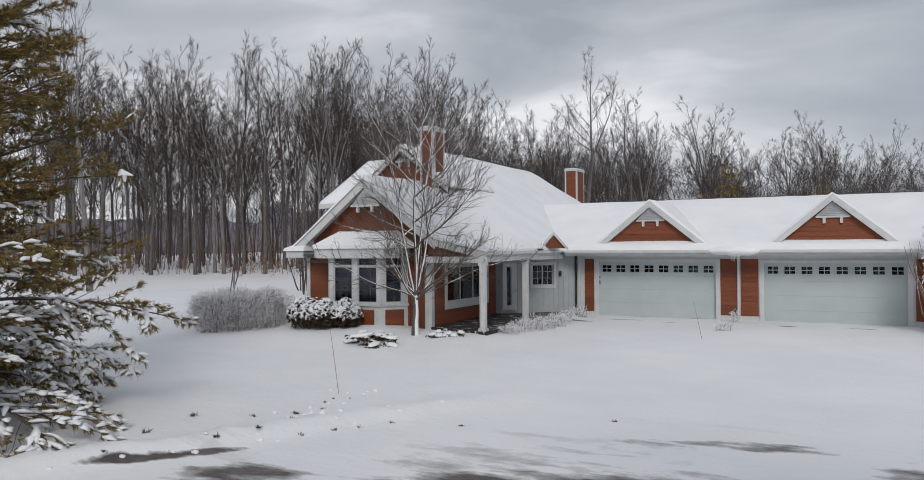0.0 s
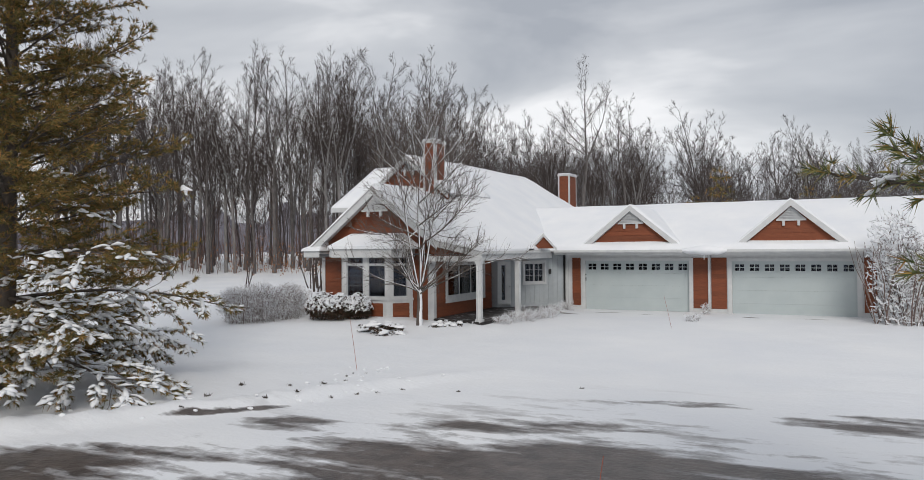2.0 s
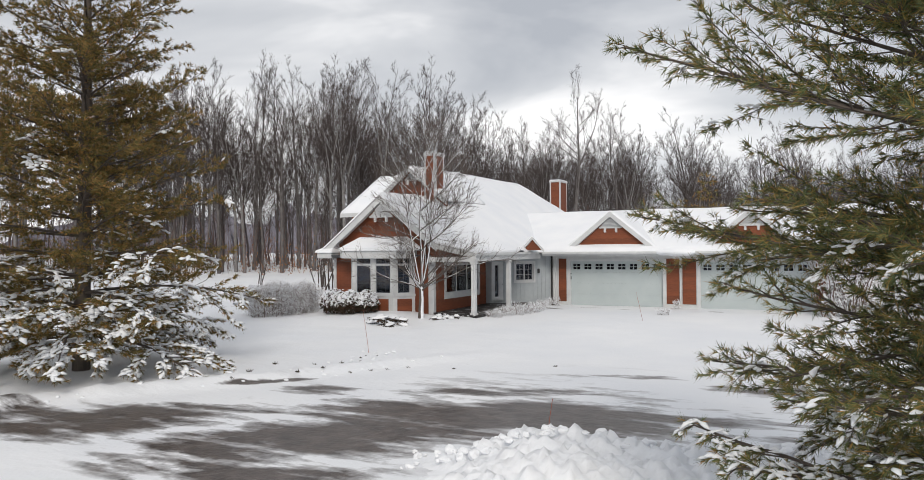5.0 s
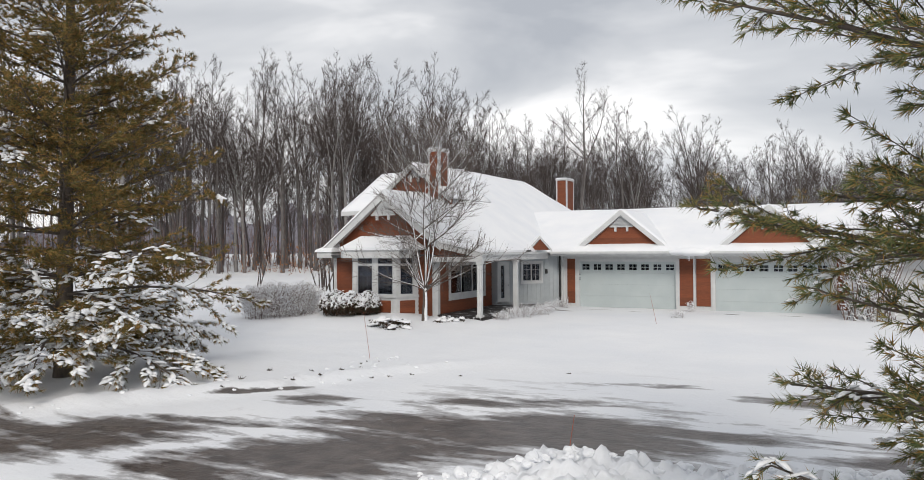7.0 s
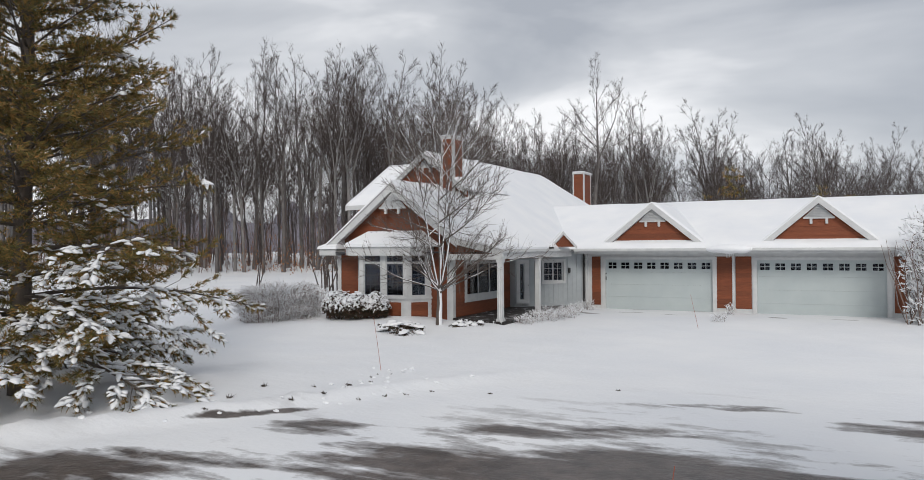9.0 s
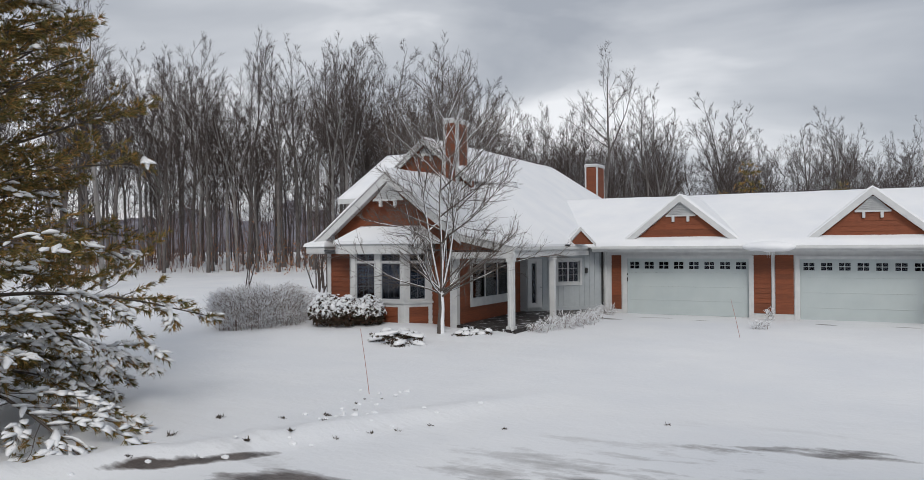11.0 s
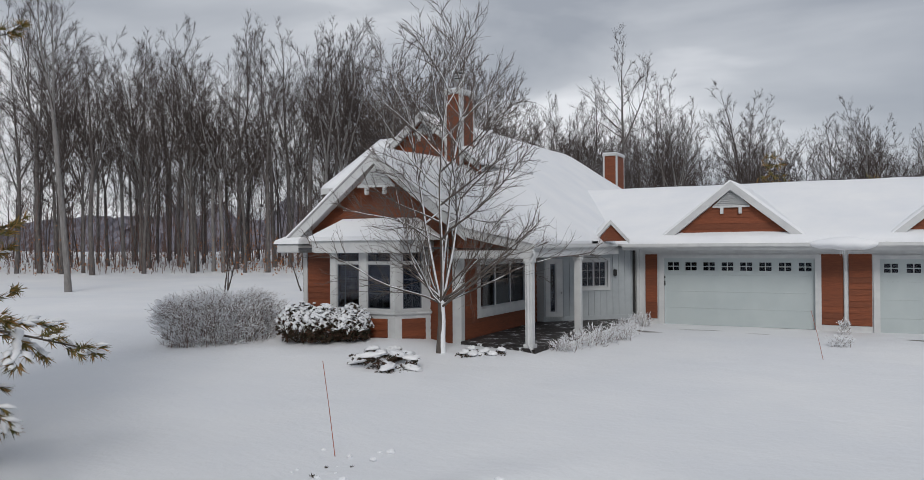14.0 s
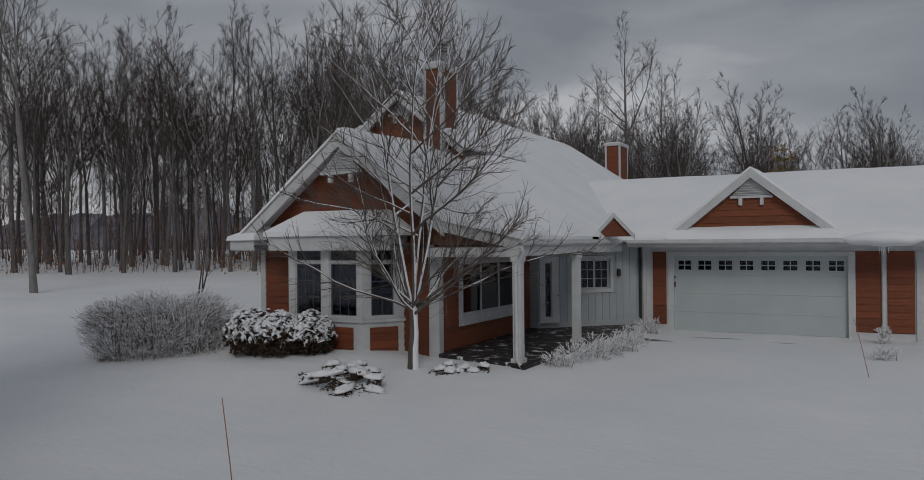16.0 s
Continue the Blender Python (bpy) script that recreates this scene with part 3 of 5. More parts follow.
mE = frame_at(-13.07, 29.9, 45)
entry_holes = [(1.42, 2.44, 1.24, 2.16), (0.22, 0.46, 0.4, 2.1)]
entry = part("wall", pierced(mE, 0, 3.58, -0.1, 2.75, entry_holes, 0.18), GREY, house, "pale grey board-and-batten wall")
for i in range(12):
    u = 0.75 + i * 0.24
    bm = bmesh.new()
    if 1.3 < u < 2.55:
        box(bm, u - 0.022, u + 0.022, -0.02, 0.0, 0.25, 1.1, m=mE)
    else:
        box(bm, u - 0.022, u + 0.022, -0.02, 0.0, 0.25, 2.6, m=mE)
    part("batten", bm, GREY, entry)
part("plinth_board", boxed(-0.02, 3.5, -0.03, 0.0, 0.0, 0.25, m=mE), GREY, house)
part("window_trim", pierced(mE @ pose(0, -0.035, 0), 1.32, 2.54, 1.13, 2.27, [entry_holes[0]], 0.035), WHITE, house)
window(house, mE, *entry_holes[0], cols=2, rows=3, casements=2, sash=WHITE)
door = part("front_door", pierced(mE @ pose(0, -0.03, 0), 0.06, 0.7, 0.12, 2.25, [entry_holes[1]], 0.05), WHITE, house, "white entry door with narrow glass strip")
window(house, mE @ pose(0, -0.03, 0), *entry_holes[1], cols=1, rows=5)
part("door_knob", boxed(0.62, 0.66, -0.08, -0.03, 1.05, 1.11, 0.01, m=mE), METAL, door)
part("wall_lantern", boxed(2.66, 2.76, -0.14, -0.01, 1.62, 1.86, 0.02, m=mE), BLACK, house)
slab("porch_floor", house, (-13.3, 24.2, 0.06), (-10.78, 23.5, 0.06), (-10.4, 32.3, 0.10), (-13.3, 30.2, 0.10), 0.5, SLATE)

# garage front
doors = [(-9.52, -4.7, -0.06, 2.24), (-2.87, 2.0, -0.2, 2.22)]
wall_g = part("wall", pierced(mG, -10.6, 7.0, -0.6, 2.75, [(d[0], d[1], -0.6, d[3]) for d in doors], 0.22), WHITE, house, "white-trimmed garage front")
for a, b in ((-10.17, -9.76), (-4.6, -3.89), (-3.74, -3.09), (2.26, 2.72)):
    p = part("siding_panel", boxed(a, b, -0.012, 0.0, 0.12, 2.38, m=mG), BROWN, house)
    siding(p, mG @ pose(0, -0.012, 0), [(a, 0.14), (b, 0.14), (b, 2.38), (a, 2.38)])
for d in doors:
    trim = pierced(mG @ pose(0, -0.05, 0), d[0] - 0.18, d[1] + 0.18, d[2] - 0.2, d[3] + 0.13, [(d[0], d[1], -1, d[3])], 0.05)
    part("door_casing", trim, WHITE, house)
    gd = empty("garage_door")
    gd.parent = house
    n = 8
    wide = (d[1] - d[0]) / n
    holes = [(d[0] + wide * (i + 0.5) - 0.19, d[0] + wide * (i + 0.5) + 0.19, d[3] - 0.42, d[3] - 0.14) for i in range(n)]
    zs = [d[2], d[2] + 0.58, d[2] + 1.15, d[2] + 1.72, d[3]]
    for i in range(4):
        bm = pierced(mG @ pose(0, 0.1, 0), d[0], d[1], zs[i] + 0.0015, zs[i + 1] - 0.0015, holes if i == 3 else [], 0.045)
        part("door_section", bm, DOOR, gd)
    for h in holes:
        g = part("pane", boxed(h[0], h[1], 0.122, 0.128, h[2], h[3], m=mG), PANE, gd)
        g.visible_shadow = False
        bm = boxed((h[0] + h[1]) / 2 - 0.014, (h[0] + h[1]) / 2 + 0.014, 0.095, 0.12, h[2], h[3], m=mG)
        box(bm, h[0], h[1], 0.097, 0.119, (h[2] + h[3]) / 2 - 0.014, (h[2] + h[3]) / 2 + 0.014, m=mG)
        part("glazing_bar", bm, DOOR, gd)
bm = boxed(-9.5, -9.46, -0.09, -0.05, 1.28, 1.46, 0.01, m=mG)
part("keypad", bm, BLACK, house)
part("keypad", boxed(-9.5, -9.46, -0.09, -0.05, 1.55, 1.63, 0.01, m=mG), BLACK, house)
for a in (-10.42, -3.82):
    part("downspout", boxed(a - 0.05, a + 0.05, GAR - 0.1, GAR - 0.01, 0.05, 2.6, 0.012), WHITE, house)
# narrow black strip in the corner where entry wall and garage meet
part("downspout", boxed(-10.60, -10.53, GAR - 0.09, GAR - 0.01, 0.0, 2.6, 0.012), BLACK, house)
verts, faces = [], []
tube(verts, faces, [Vector((-10.85, 23.55, 2.62)), Vector((-10.8, 23.55, 2.5)), Vector((-10.98, 23.7, 2.32)), Vector((-11.03, 23.66, 2.2)), Vector((-11.03, 23.66, 0.15)), Vector((-10.85, 23.5, 0.02))], [0.045] * 6, 8)
mesh_part("downspout", verts, faces, WHITE, house, smooth=True)

# garage eaves: fascia, gutter, soffit
part("fascia", boxed(-10.7, 7.2, 31.27, 31.33, 2.56, 2.76, 0.008), WHITE, house)
part("gutter", boxed(-10.7, 7.2, 31.16, 31.27, 2.62, 2.75, 0.03), WHITE, house)
part("soffit", boxed(-10.7, 7.2, 31.3, GAR, 2.53, 2.56), WHITE, house)
part("fascia", boxed(-10.98, -10.92, 23.72, 31.3, 2.6, 2.78, 0.008), WHITE, house)
part("gutter", boxed(-10.92, -10.81, 23.6, 31.2, 2.64, 2.77, 0.03), WHITE, house)
part("porch_ceiling", boxed(-13.4, -10.95, 24.0, 32.3, 2.62, 2.66), WHITE, house)

# garage gables
for uc, half, apex, base in ((-7.17, 2.34, 4.78, 2.88), (-0.42, 2.26, 4.82, 2.9)):
    m = frame_at(0, 31.78)
    s = (apex - base) / half
    g = part("gable_wall", prism([(uc - half + 0.1, base), (uc + half - 0.1, base), (uc, apex - 0.1)], 0.12, m), BROWN, house)
    siding(g, m, [(uc - half + 0.3, base - 0.04), (uc + half - 0.3, base - 0.04), (uc, apex - 0.3)])
    for sgn in (-1, 1):
        rake(house, frame_at(0, 31.55), uc, apex, uc + sgn * half, base, 0.27, 0, 0.06)
        slab("roof", house, (uc, 31.62, apex), (uc + sgn * half, 31.62, base), (uc + sgn * half, 32.0, base), (uc, 36.4, apex), 0.05, DECK)
        slab("soffit", house, (uc, 31.6, apex - 0.24), (uc + sgn * half, 31.6, base - 0.24), (uc + sgn * half, 31.8, base - 0.24), (uc, 31.8, apex - 0.24), 0.03, WHITE)
        snow_sheet("roof_snow", house, (uc, 31.55, apex), (uc + sgn * half, 31.55, base), (uc + sgn * half, 32.0, base), (uc, 36.4, apex), 0.12, 12, 12, uc + sgn, 0.02, 0.1)
    louvre(house, m, uc, 3.98, 0.58, 4.5)
    snow_sheet("eave_snow", house, (uc - half - 0.05, 31.2, 2.74), (uc + half + 0.05, 31.2, 2.74), (uc + half + 0.05, 31.8, 2.84), (uc - half - 0.05, 31.8, 2.84), 0.1, 30, 5, uc, 0.04, 0.08)

# garage roof, its two slopes
roof_piece(house, (-14.6, 31.22, 2.74), (7.2, 31.22, 2.74), (7.2, 37.0, 5.0), (-14.6, 37.0, 5.0), 1.0, 60, 18)
roof_piece(house, (7.2, 42.8, 2.74), (-14.6, 42.8, 2.74), (-14.6, 37.0, 5.0), (7.2, 37.0, 5.0), 2.0, 30, 10)
part("wall", prism([(GAR + 0.01, -0.6), (42.2, -0.6), (42.2, 2.74), (37.0, 4.9), (GAR + 0.01, 2.9)], 0.2, frame_at(6.99, 0, 90)), BROWN, house)
part("wall", boxed(-21.5, 6.95, 42.0, 42.2, -0.6, 2.74), BROWN, house)

# snow bulge and icicles over the strip between the garage doors
bm = bmesh.new()
bmesh.ops.create_icosphere(bm, subdivisions=4, radius=1.0, matrix=Matrix.Translation((-3.85, 31.22, 2.72)) @ Matrix.Diagonal((0.95, 0.3, 0.2, 1)))
for v in bm.verts:
    v.co += Vector((0, 0, 0.05)) * noise.noise(v.co * 2.0)
part("eave_snow", bm, SNOW, house)
rng = random.Random(5)
for i in range(7):
    x, ln = -3.95 + 0.05 * i + rng.uniform(-0.02, 0.02), rng.uniform(0.08, 0.26)
    bm = bmesh.new()
    bmesh.ops.create_cone(bm, segments=6, radius1=0.013, radius2=0.002, depth=ln, cap_ends=True, matrix=Matrix.Translation((x, 31.2, 2.54 - ln / 2)) @ pose(0, 0, 0, 180))
    part("icicle", bm, SNOW, house)

# front wing and main roofs
roof_piece(house, (-19.4, 23.72, 2.78), (-15.9, 23.72, 5.5), (-15.9, 30.5, 5.5), (-19.4, 30.5, 2.78), 3.0, 16, 20)


def right_slope():
    """The slope over the porch: the front wing's pitch runs into the main roof's."""
    A = [(-15.9, 5.5), (-14.9, 4.74), (-13.9, 3.98), (-12.9, 3.22), (-11.9, 3.0), (-10.9, 2.77)]
    U = [(-15.9, 5.6), (-14.9, 5.74), (-13.9, 5.02), (-12.9, 4.28), (-11.9, 3.5), (-10.9, 2.77)]
    for name, mat, lift in (("roof", DECK, 0.0), ("roof_snow", SNOW, 0.17)):
        verts, faces = [], []
        ny = 24
        nx = 20
        for j in range(ny + 1):
            y = 23.72 + (29.2 - 23.72) * j / ny
            f = step(24.8, 29.2, y)
            for i in range(nx + 1):
                q = i / nx * 5
                k = min(4, int(q))
                g = q - k
                x = A[k][0] + (A[k + 1][0] - A[k][0]) * g
                za, zu = A[k][1] + (A[k + 1][1] - A[k][1]) * g, U[k][1] + (U[k + 1][1] - U[k][1]) * g
                rim = min(1.0, min(j, nx - i) / 1.5)
                up = lift * (0.5 + 0.5 * rim) + (0.03 * noise.noise(Vector((x, y, 4))) if lift else 0)
                verts.append((x, y, za + (zu - za) * f + up))
        w = nx + 1
        for j in range(ny):
            for i in range(nx):
                a = j * w + i
                faces.append((a, a + 1, a + w + 1, a + w))
        low = len(verts)
        edge = list(range(w)) + [j * w + nx for j in range(1, ny + 1)]
        for e in edge:
            v = verts[e]
            verts.append((v[0], v[1], v[2]))
        for e in edge:
            v = verts[e]
            verts.append((v[0], v[1], v[2] - (0.04 if not lift else lift * 0.55)))
        w2 = low + len(edge)
        for c in range(len(edge) - 1):
            faces.append((low + c, w2 + c, w2 + c + 1, low + c + 1))
        mesh_part(name, verts, faces, mat, house, smooth=bool(lift))


right_slope()
roof_piece(house, (-10.9, 28.6, 2.75), (-10.9, 48.5, 2.75), (-17.0, 43.3, 7.33), (-17.0, 28.6, 7.33), 4.0, 30, 20)
roof_piece(house, (-10.9, 48.5, 2.77), (-23.0, 48.5, 2.77), (-17.2, 43.3, 7.35), (-17.0, 43.3, 7.35), 5.0, 12, 12)
roof_piece(house, (-22.6, 46.0, 3.2), (-22.6, 33.0, 3.2), (-17.0, 33.0, 7.35), (-17.0, 43.3, 7.35), 6.0, 12, 12)
roof_piece(house, (-22.1, 29.3, 5.0), (-16.6, 29.3, 5.0), (-16.6, 33.4, 7.35), (-22.1, 33.4, 7.35), 7.0, 16, 14)
part("fascia", boxed(-22.1, -17.0, 29.28, 29.34, 4.78, 5.0), WHITE, house)
part("rake_board", prism([(29.3, 5.0), (33.4, 7.35), (33.4, 7.1), (29.3, 4.75)], 0.06, frame_at(-22.1, 0, 90)), WHITE, house)
part("wall", boxed(-21.7, -16.6, 29.8, 30.0, -0.5, 5.0), BROWN, house)
part("wall", boxed(-21.7, -21.5, 30.0, 47.5, -0.5, 3.6), BROWN, house)
part("wall", boxed(-18.8, -18.6, FRONT + 0.21, 29.79, -0.5, 2.8), BROWN, house)
part("wall", boxed(-21.5, -11.0, 47.5, 47.7, -0.5, 2.8), BROWN, house)

# upper gable on the wing's ridge
uc, apex, yB = -16.25, 7.12, 27.35
m = frame_at(0, yB)
g = part("gable_wall", prism([(uc - 2.0, 4.3), (uc + 2.0, 4.3), (uc + 2.0, 5.4), (uc, apex - 0.1), (uc - 2.0, 5.4)], 0.15, m), BROWN, house)
siding(g, m, [(uc - 1.9, 5.3), (uc + 1.9, 5.3), (uc, apex - 0.25)])
louvre(house, m, uc, 6.5, 0.42, 6.92)
for sgn in (-1, 1):
    rake(house, frame_at(0, yB - 0.35), uc, apex, uc + sgn * 2.15, apex - 1.75, 0.24, 0, 0.06)
    roof_piece(house, (uc, yB - 0.35, apex), (uc + sgn * 2.15, yB - 0.35, apex - 1.75), (uc + sgn * 2.15, 31.5, apex - 1.75), (uc, 31.5, apex), 8 + sgn, 8, 10, 0.13)

# chimneys


def chimney(x, y, wx, wy, z0, z1, flue):
    c = part("chimney", boxed(x, x + wx, y, y + wy, z0, z1 - 0.12), BROWN, house, "wood-sided chimney with white corner trim")
    siding(c, frame_at(0, y), [(x + 0.05, z0), (x + wx - 0.02, z0), (x + wx - 0.02, z1 - 0.2), (x + 0.05, z1 - 0.2)])
    siding(c, frame_at(x + wx, 0, 90), [(y + 0.2, z0), (y + wy - 0.04, z0), (y + wy - 0.04, z1 - 0.2), (y + 0.2, z1 - 0.2)])
    for a, b, c0, c1 in ((x - 0.03, x + 0.06, y - 0.035, y + 0.06), (x + wx - 0.02, x + wx + 0.035, y - 0.035, y + 0.2), (x + wx - 0.06, x + wx + 0.03, y + wy - 0.06, y + wy + 0.03)):
        part("corner_trim", boxed(a, b, c0, c1, z0, z1 - 0.1), WHITE, c)
    part("chimney_cap", boxed(x - 0.08, x + wx + 0.08, y - 0.08, y + wy + 0.08, z1 - 0.14, z1, 0.02), WHITE, c)
    part("cap_snow", boxed(x - 0.05, x + wx + 0.05, y - 0.05, y + wy + 0.05, z1, z1 + 0.06, 0.025), SNOW, c)
    if flue:
        bm = bmesh.new()
        cx, cy = x + wx / 2, y + wy / 2
        bmesh.ops.create_cone(bm, segments=20, radius1=0.17, radius2=0.17, depth=0.42, cap_ends=True, matrix=Matrix.Translation((cx, cy, z1 + 0.2)))
        part("flue_pipe", bm, METAL, c)
        for z, r in ((0.46, 0.22), (0.54, 0.22), (0.64, 0.25)):
            bm = bmesh.new()
            bmesh.ops.create_cone(bm, segments=20, radius1=r, radius2=r * 0.92, depth=0.05, cap_ends=True, matrix=Matrix.Translation((cx, cy, z1 + z)))
            part("flue_cap", bm, METAL, c)
        bm = bmesh.new()
        bmesh.ops.create_cone(bm, segments=12, radius1=0.1, radius2=0.1, depth=0.24, cap_ends=True, matrix=Matrix.Translation((cx, cy, z1 + 0.52)))
        part("flue_neck", bm, BLACK, c)


chimney(-15.25, 26.95, 0.52, 0.95, 4.4, 7.75, True)
chimney(-16.9, 49.3, 0.75, 1.6, -0.4, 8.1, False)

# little gable over the entry
mD = frame_at(-10.62, 30.1) @ pose(0, 0, 0.1)
part("dormer_face", prism([(-0.5, 2.75), (0.5, 2.75), (0, 3.3)], 0.1, mD @ pose(0, -0.36, 0)), BROWN, house)
for sgn in (-1, 1):
    rake(house, mD @ pose(0, -0.45, 0), 0, 3.44, sgn * 0.6, 2.8, 0.14, 0, 0.07)
    pts = [mD @ Vector(q) for q in ((0, -0.46, 3.44), (sgn * 0.62, -0.46, 2.78), (sgn * 0.62, 0.3, 2.78), (0, 1.2, 3.44))]
    pts[2].x, pts[3].x = pts[2].x - 0.5, pts[3].x - 0.6
    snow_sheet("roof_snow", house, *pts, 0.07, 8, 8, 11 + sgn, 0.01, 0.06)

# rooms behind the glass: near-black sheets, unlit gloom put into their colour
part("room", boxed(-18.5, -13.6, 27.0, 27.1, -0.2, 2.7), ROOM_SHADE, house)
part("room", boxed(-18.55, -13.6, 23.6, 27.0, -0.3, -0.2), ROOM_SHADE, house)
part("room_ceiling", boxed(-18.55, -13.6, 23.6, 27.0, 2.64, 2.7), ROOM_SHADE, house)
part("room", boxed(-16.6, -16.5, 27.1, 30.0, -0.2, 2.7), ROOM_SHADE, house)
part("room", boxed(-10.0, 6.0, 34.0, 34.1, -0.4, 2.7), ROOM_SHADE, house)
part("room", boxed(-14.0, -10.65, 33.6, 33.7, -0.4, 2.7), ROOM_SHADE, house)

# ---- snow pile beside the drive ----


def build_pile():
    pile = empty("snow_pile", label="lumpy ploughed snow heap beside the drive", category="snow pile")
    cx, cy, turn = -0.4, 5.3, radians(22)
    verts, faces = [], []
    n, k = 130, 60
    for j in range(k + 1):
        for i in range(n + 1):
            u, v = -3.4 + 9.4 * i / n, -2.6 + 3.8 * j / k
            x, y = cx + u * math.cos(turn) - v * math.sin(turn), cy + u * math.sin(turn) + v * math.cos(turn)
            along = 0.28 * math.exp(-((u + 0.15) / 1.1) ** 2) + 0.27 * step(-2.6, -0.6, u) * step(6.2, 4.2, u)
            across = step(0.85, 0.0, v) * step(-2.6, -1.2, v)
            p = Vector((x, y, 0))
            lump = abs(noise.noise(p * 2.3)) * 0.5 + abs(noise.noise(p * 5.5)) * 0.34 + abs(noise.noise(p * 11.0)) * 0.2
            h = along * across
            verts.append((x, y, ground_z(x, y) - 0.05 + h + min(1.0, h * 4) * (lump * 0.6 - 0.12)))
    for j in range(k):
        for i in range(n):
            a = j * (n + 1) + i
            faces.append((a, a + 1, a + n + 2, a + n + 1))
    mesh_part("mound", verts, faces, SNOW, pile, smooth=True)
    rng = random.Random(3)
    for i in range(150):
        u, v = rng.uniform(-2.6, 5.0), rng.uniform(-0.5, 0.75)
        x, y = cx + u * math.cos(turn) - v * math.sin(turn), cy + u * math.sin(turn) + v * math.cos(turn)
        h = (0.28 * math.exp(-((u + 0.15) / 1.1) ** 2) + 0.27 * step(-2.6, -0.6, u)) * step(0.85, 0.0, v)
        r = 0.025 + 0.075 * rng.random() ** 2
        bm = bmesh.new()
        bmesh.ops.create_icosphere(bm, subdivisions=2, radius=r, matrix=Matrix.Translation((x, y, ground_z(x, y) + h + r * 0.1)) @ Matrix.Diagonal((1.2, 1, 0.8, 1)))
        for q in bm.verts:
            q.co += (q.co - Vector((x, y, ground_z(x, y) + h + r * 0.1))) * (0.9 * noise.noise(q.co * 0.55 / r) + 0.3 * noise.noise(q.co * 1.6 / r))
        part("snow_chunk", bm, SNOW, pile)
    for i in range(26):
        x, y = rng.uniform(-12.5, -7.0), 0
        y = 9.8 + (x + 9.3) / 0.62 if x < -9.3 else 9.8 + (x + 9.3) / 0.45
        x, y = x + rng.uniform(-0.6, 0.3), min(y, 16.0) + rng.uniform(-0.3, 0.3)
        r = rng.uniform(0.025, 0.07)
        bm = bmesh.new()
        bmesh.ops.create_icosphere(bm, subdivisions=1, radius=r, matrix=Matrix.Translation((x, y, ground_z(x, y) + bank(x, y))) @ Matrix.Diagonal((1.3, 1, 0.7, 1)))
        me = part("snow_clod", bm, SNOW, None)
        tagged(me, "small clod of ploughed snow on the verge", "snow clod", "clods along the verge")


build_pile()

# ---- stakes ----
for x, y, lean_x, lean_y, h, col in ((-10.3, 14.5, -0.27, 0.05, 1.4, STAKE), (-4.2, 26.1, -0.28, 0.0, 1.2, STAKE), (-1.0, 6.0, 0.12, 0.05, 0.85, STAKE)):
    verts, faces = [], []
    z = ground_z(x, y)
    tube(verts, faces, [Vector((x, y, z - 0.1)), Vector((x + lean_x * 0.5, y + lean_y * 0.5, z + h * 0.5)), Vector((x + lean_x, y + lean_y, z + h))], [0.007, 0.006, 0.005], 6)
    verts += [Vector((x + lean_x, y + lean_y, z + h))]
    tagged(mesh_part("marker_stake", verts, faces, col, None), "thin driveway marker stake standing in snow", "stake", "driveway stakes")

# ---- bare trees ----


def branch_line(p, d, length, wander, rise, rng, bits):
    pts = [p.copy()]
    for i in range(bits):
        d = (d + Vector((rng.gauss(0, wander), rng.gauss(0, wander), rng.gauss(0, wander) + rise))).normalized()
        pts.append(pts[-1] + d * (length / bits))
    return pts, d


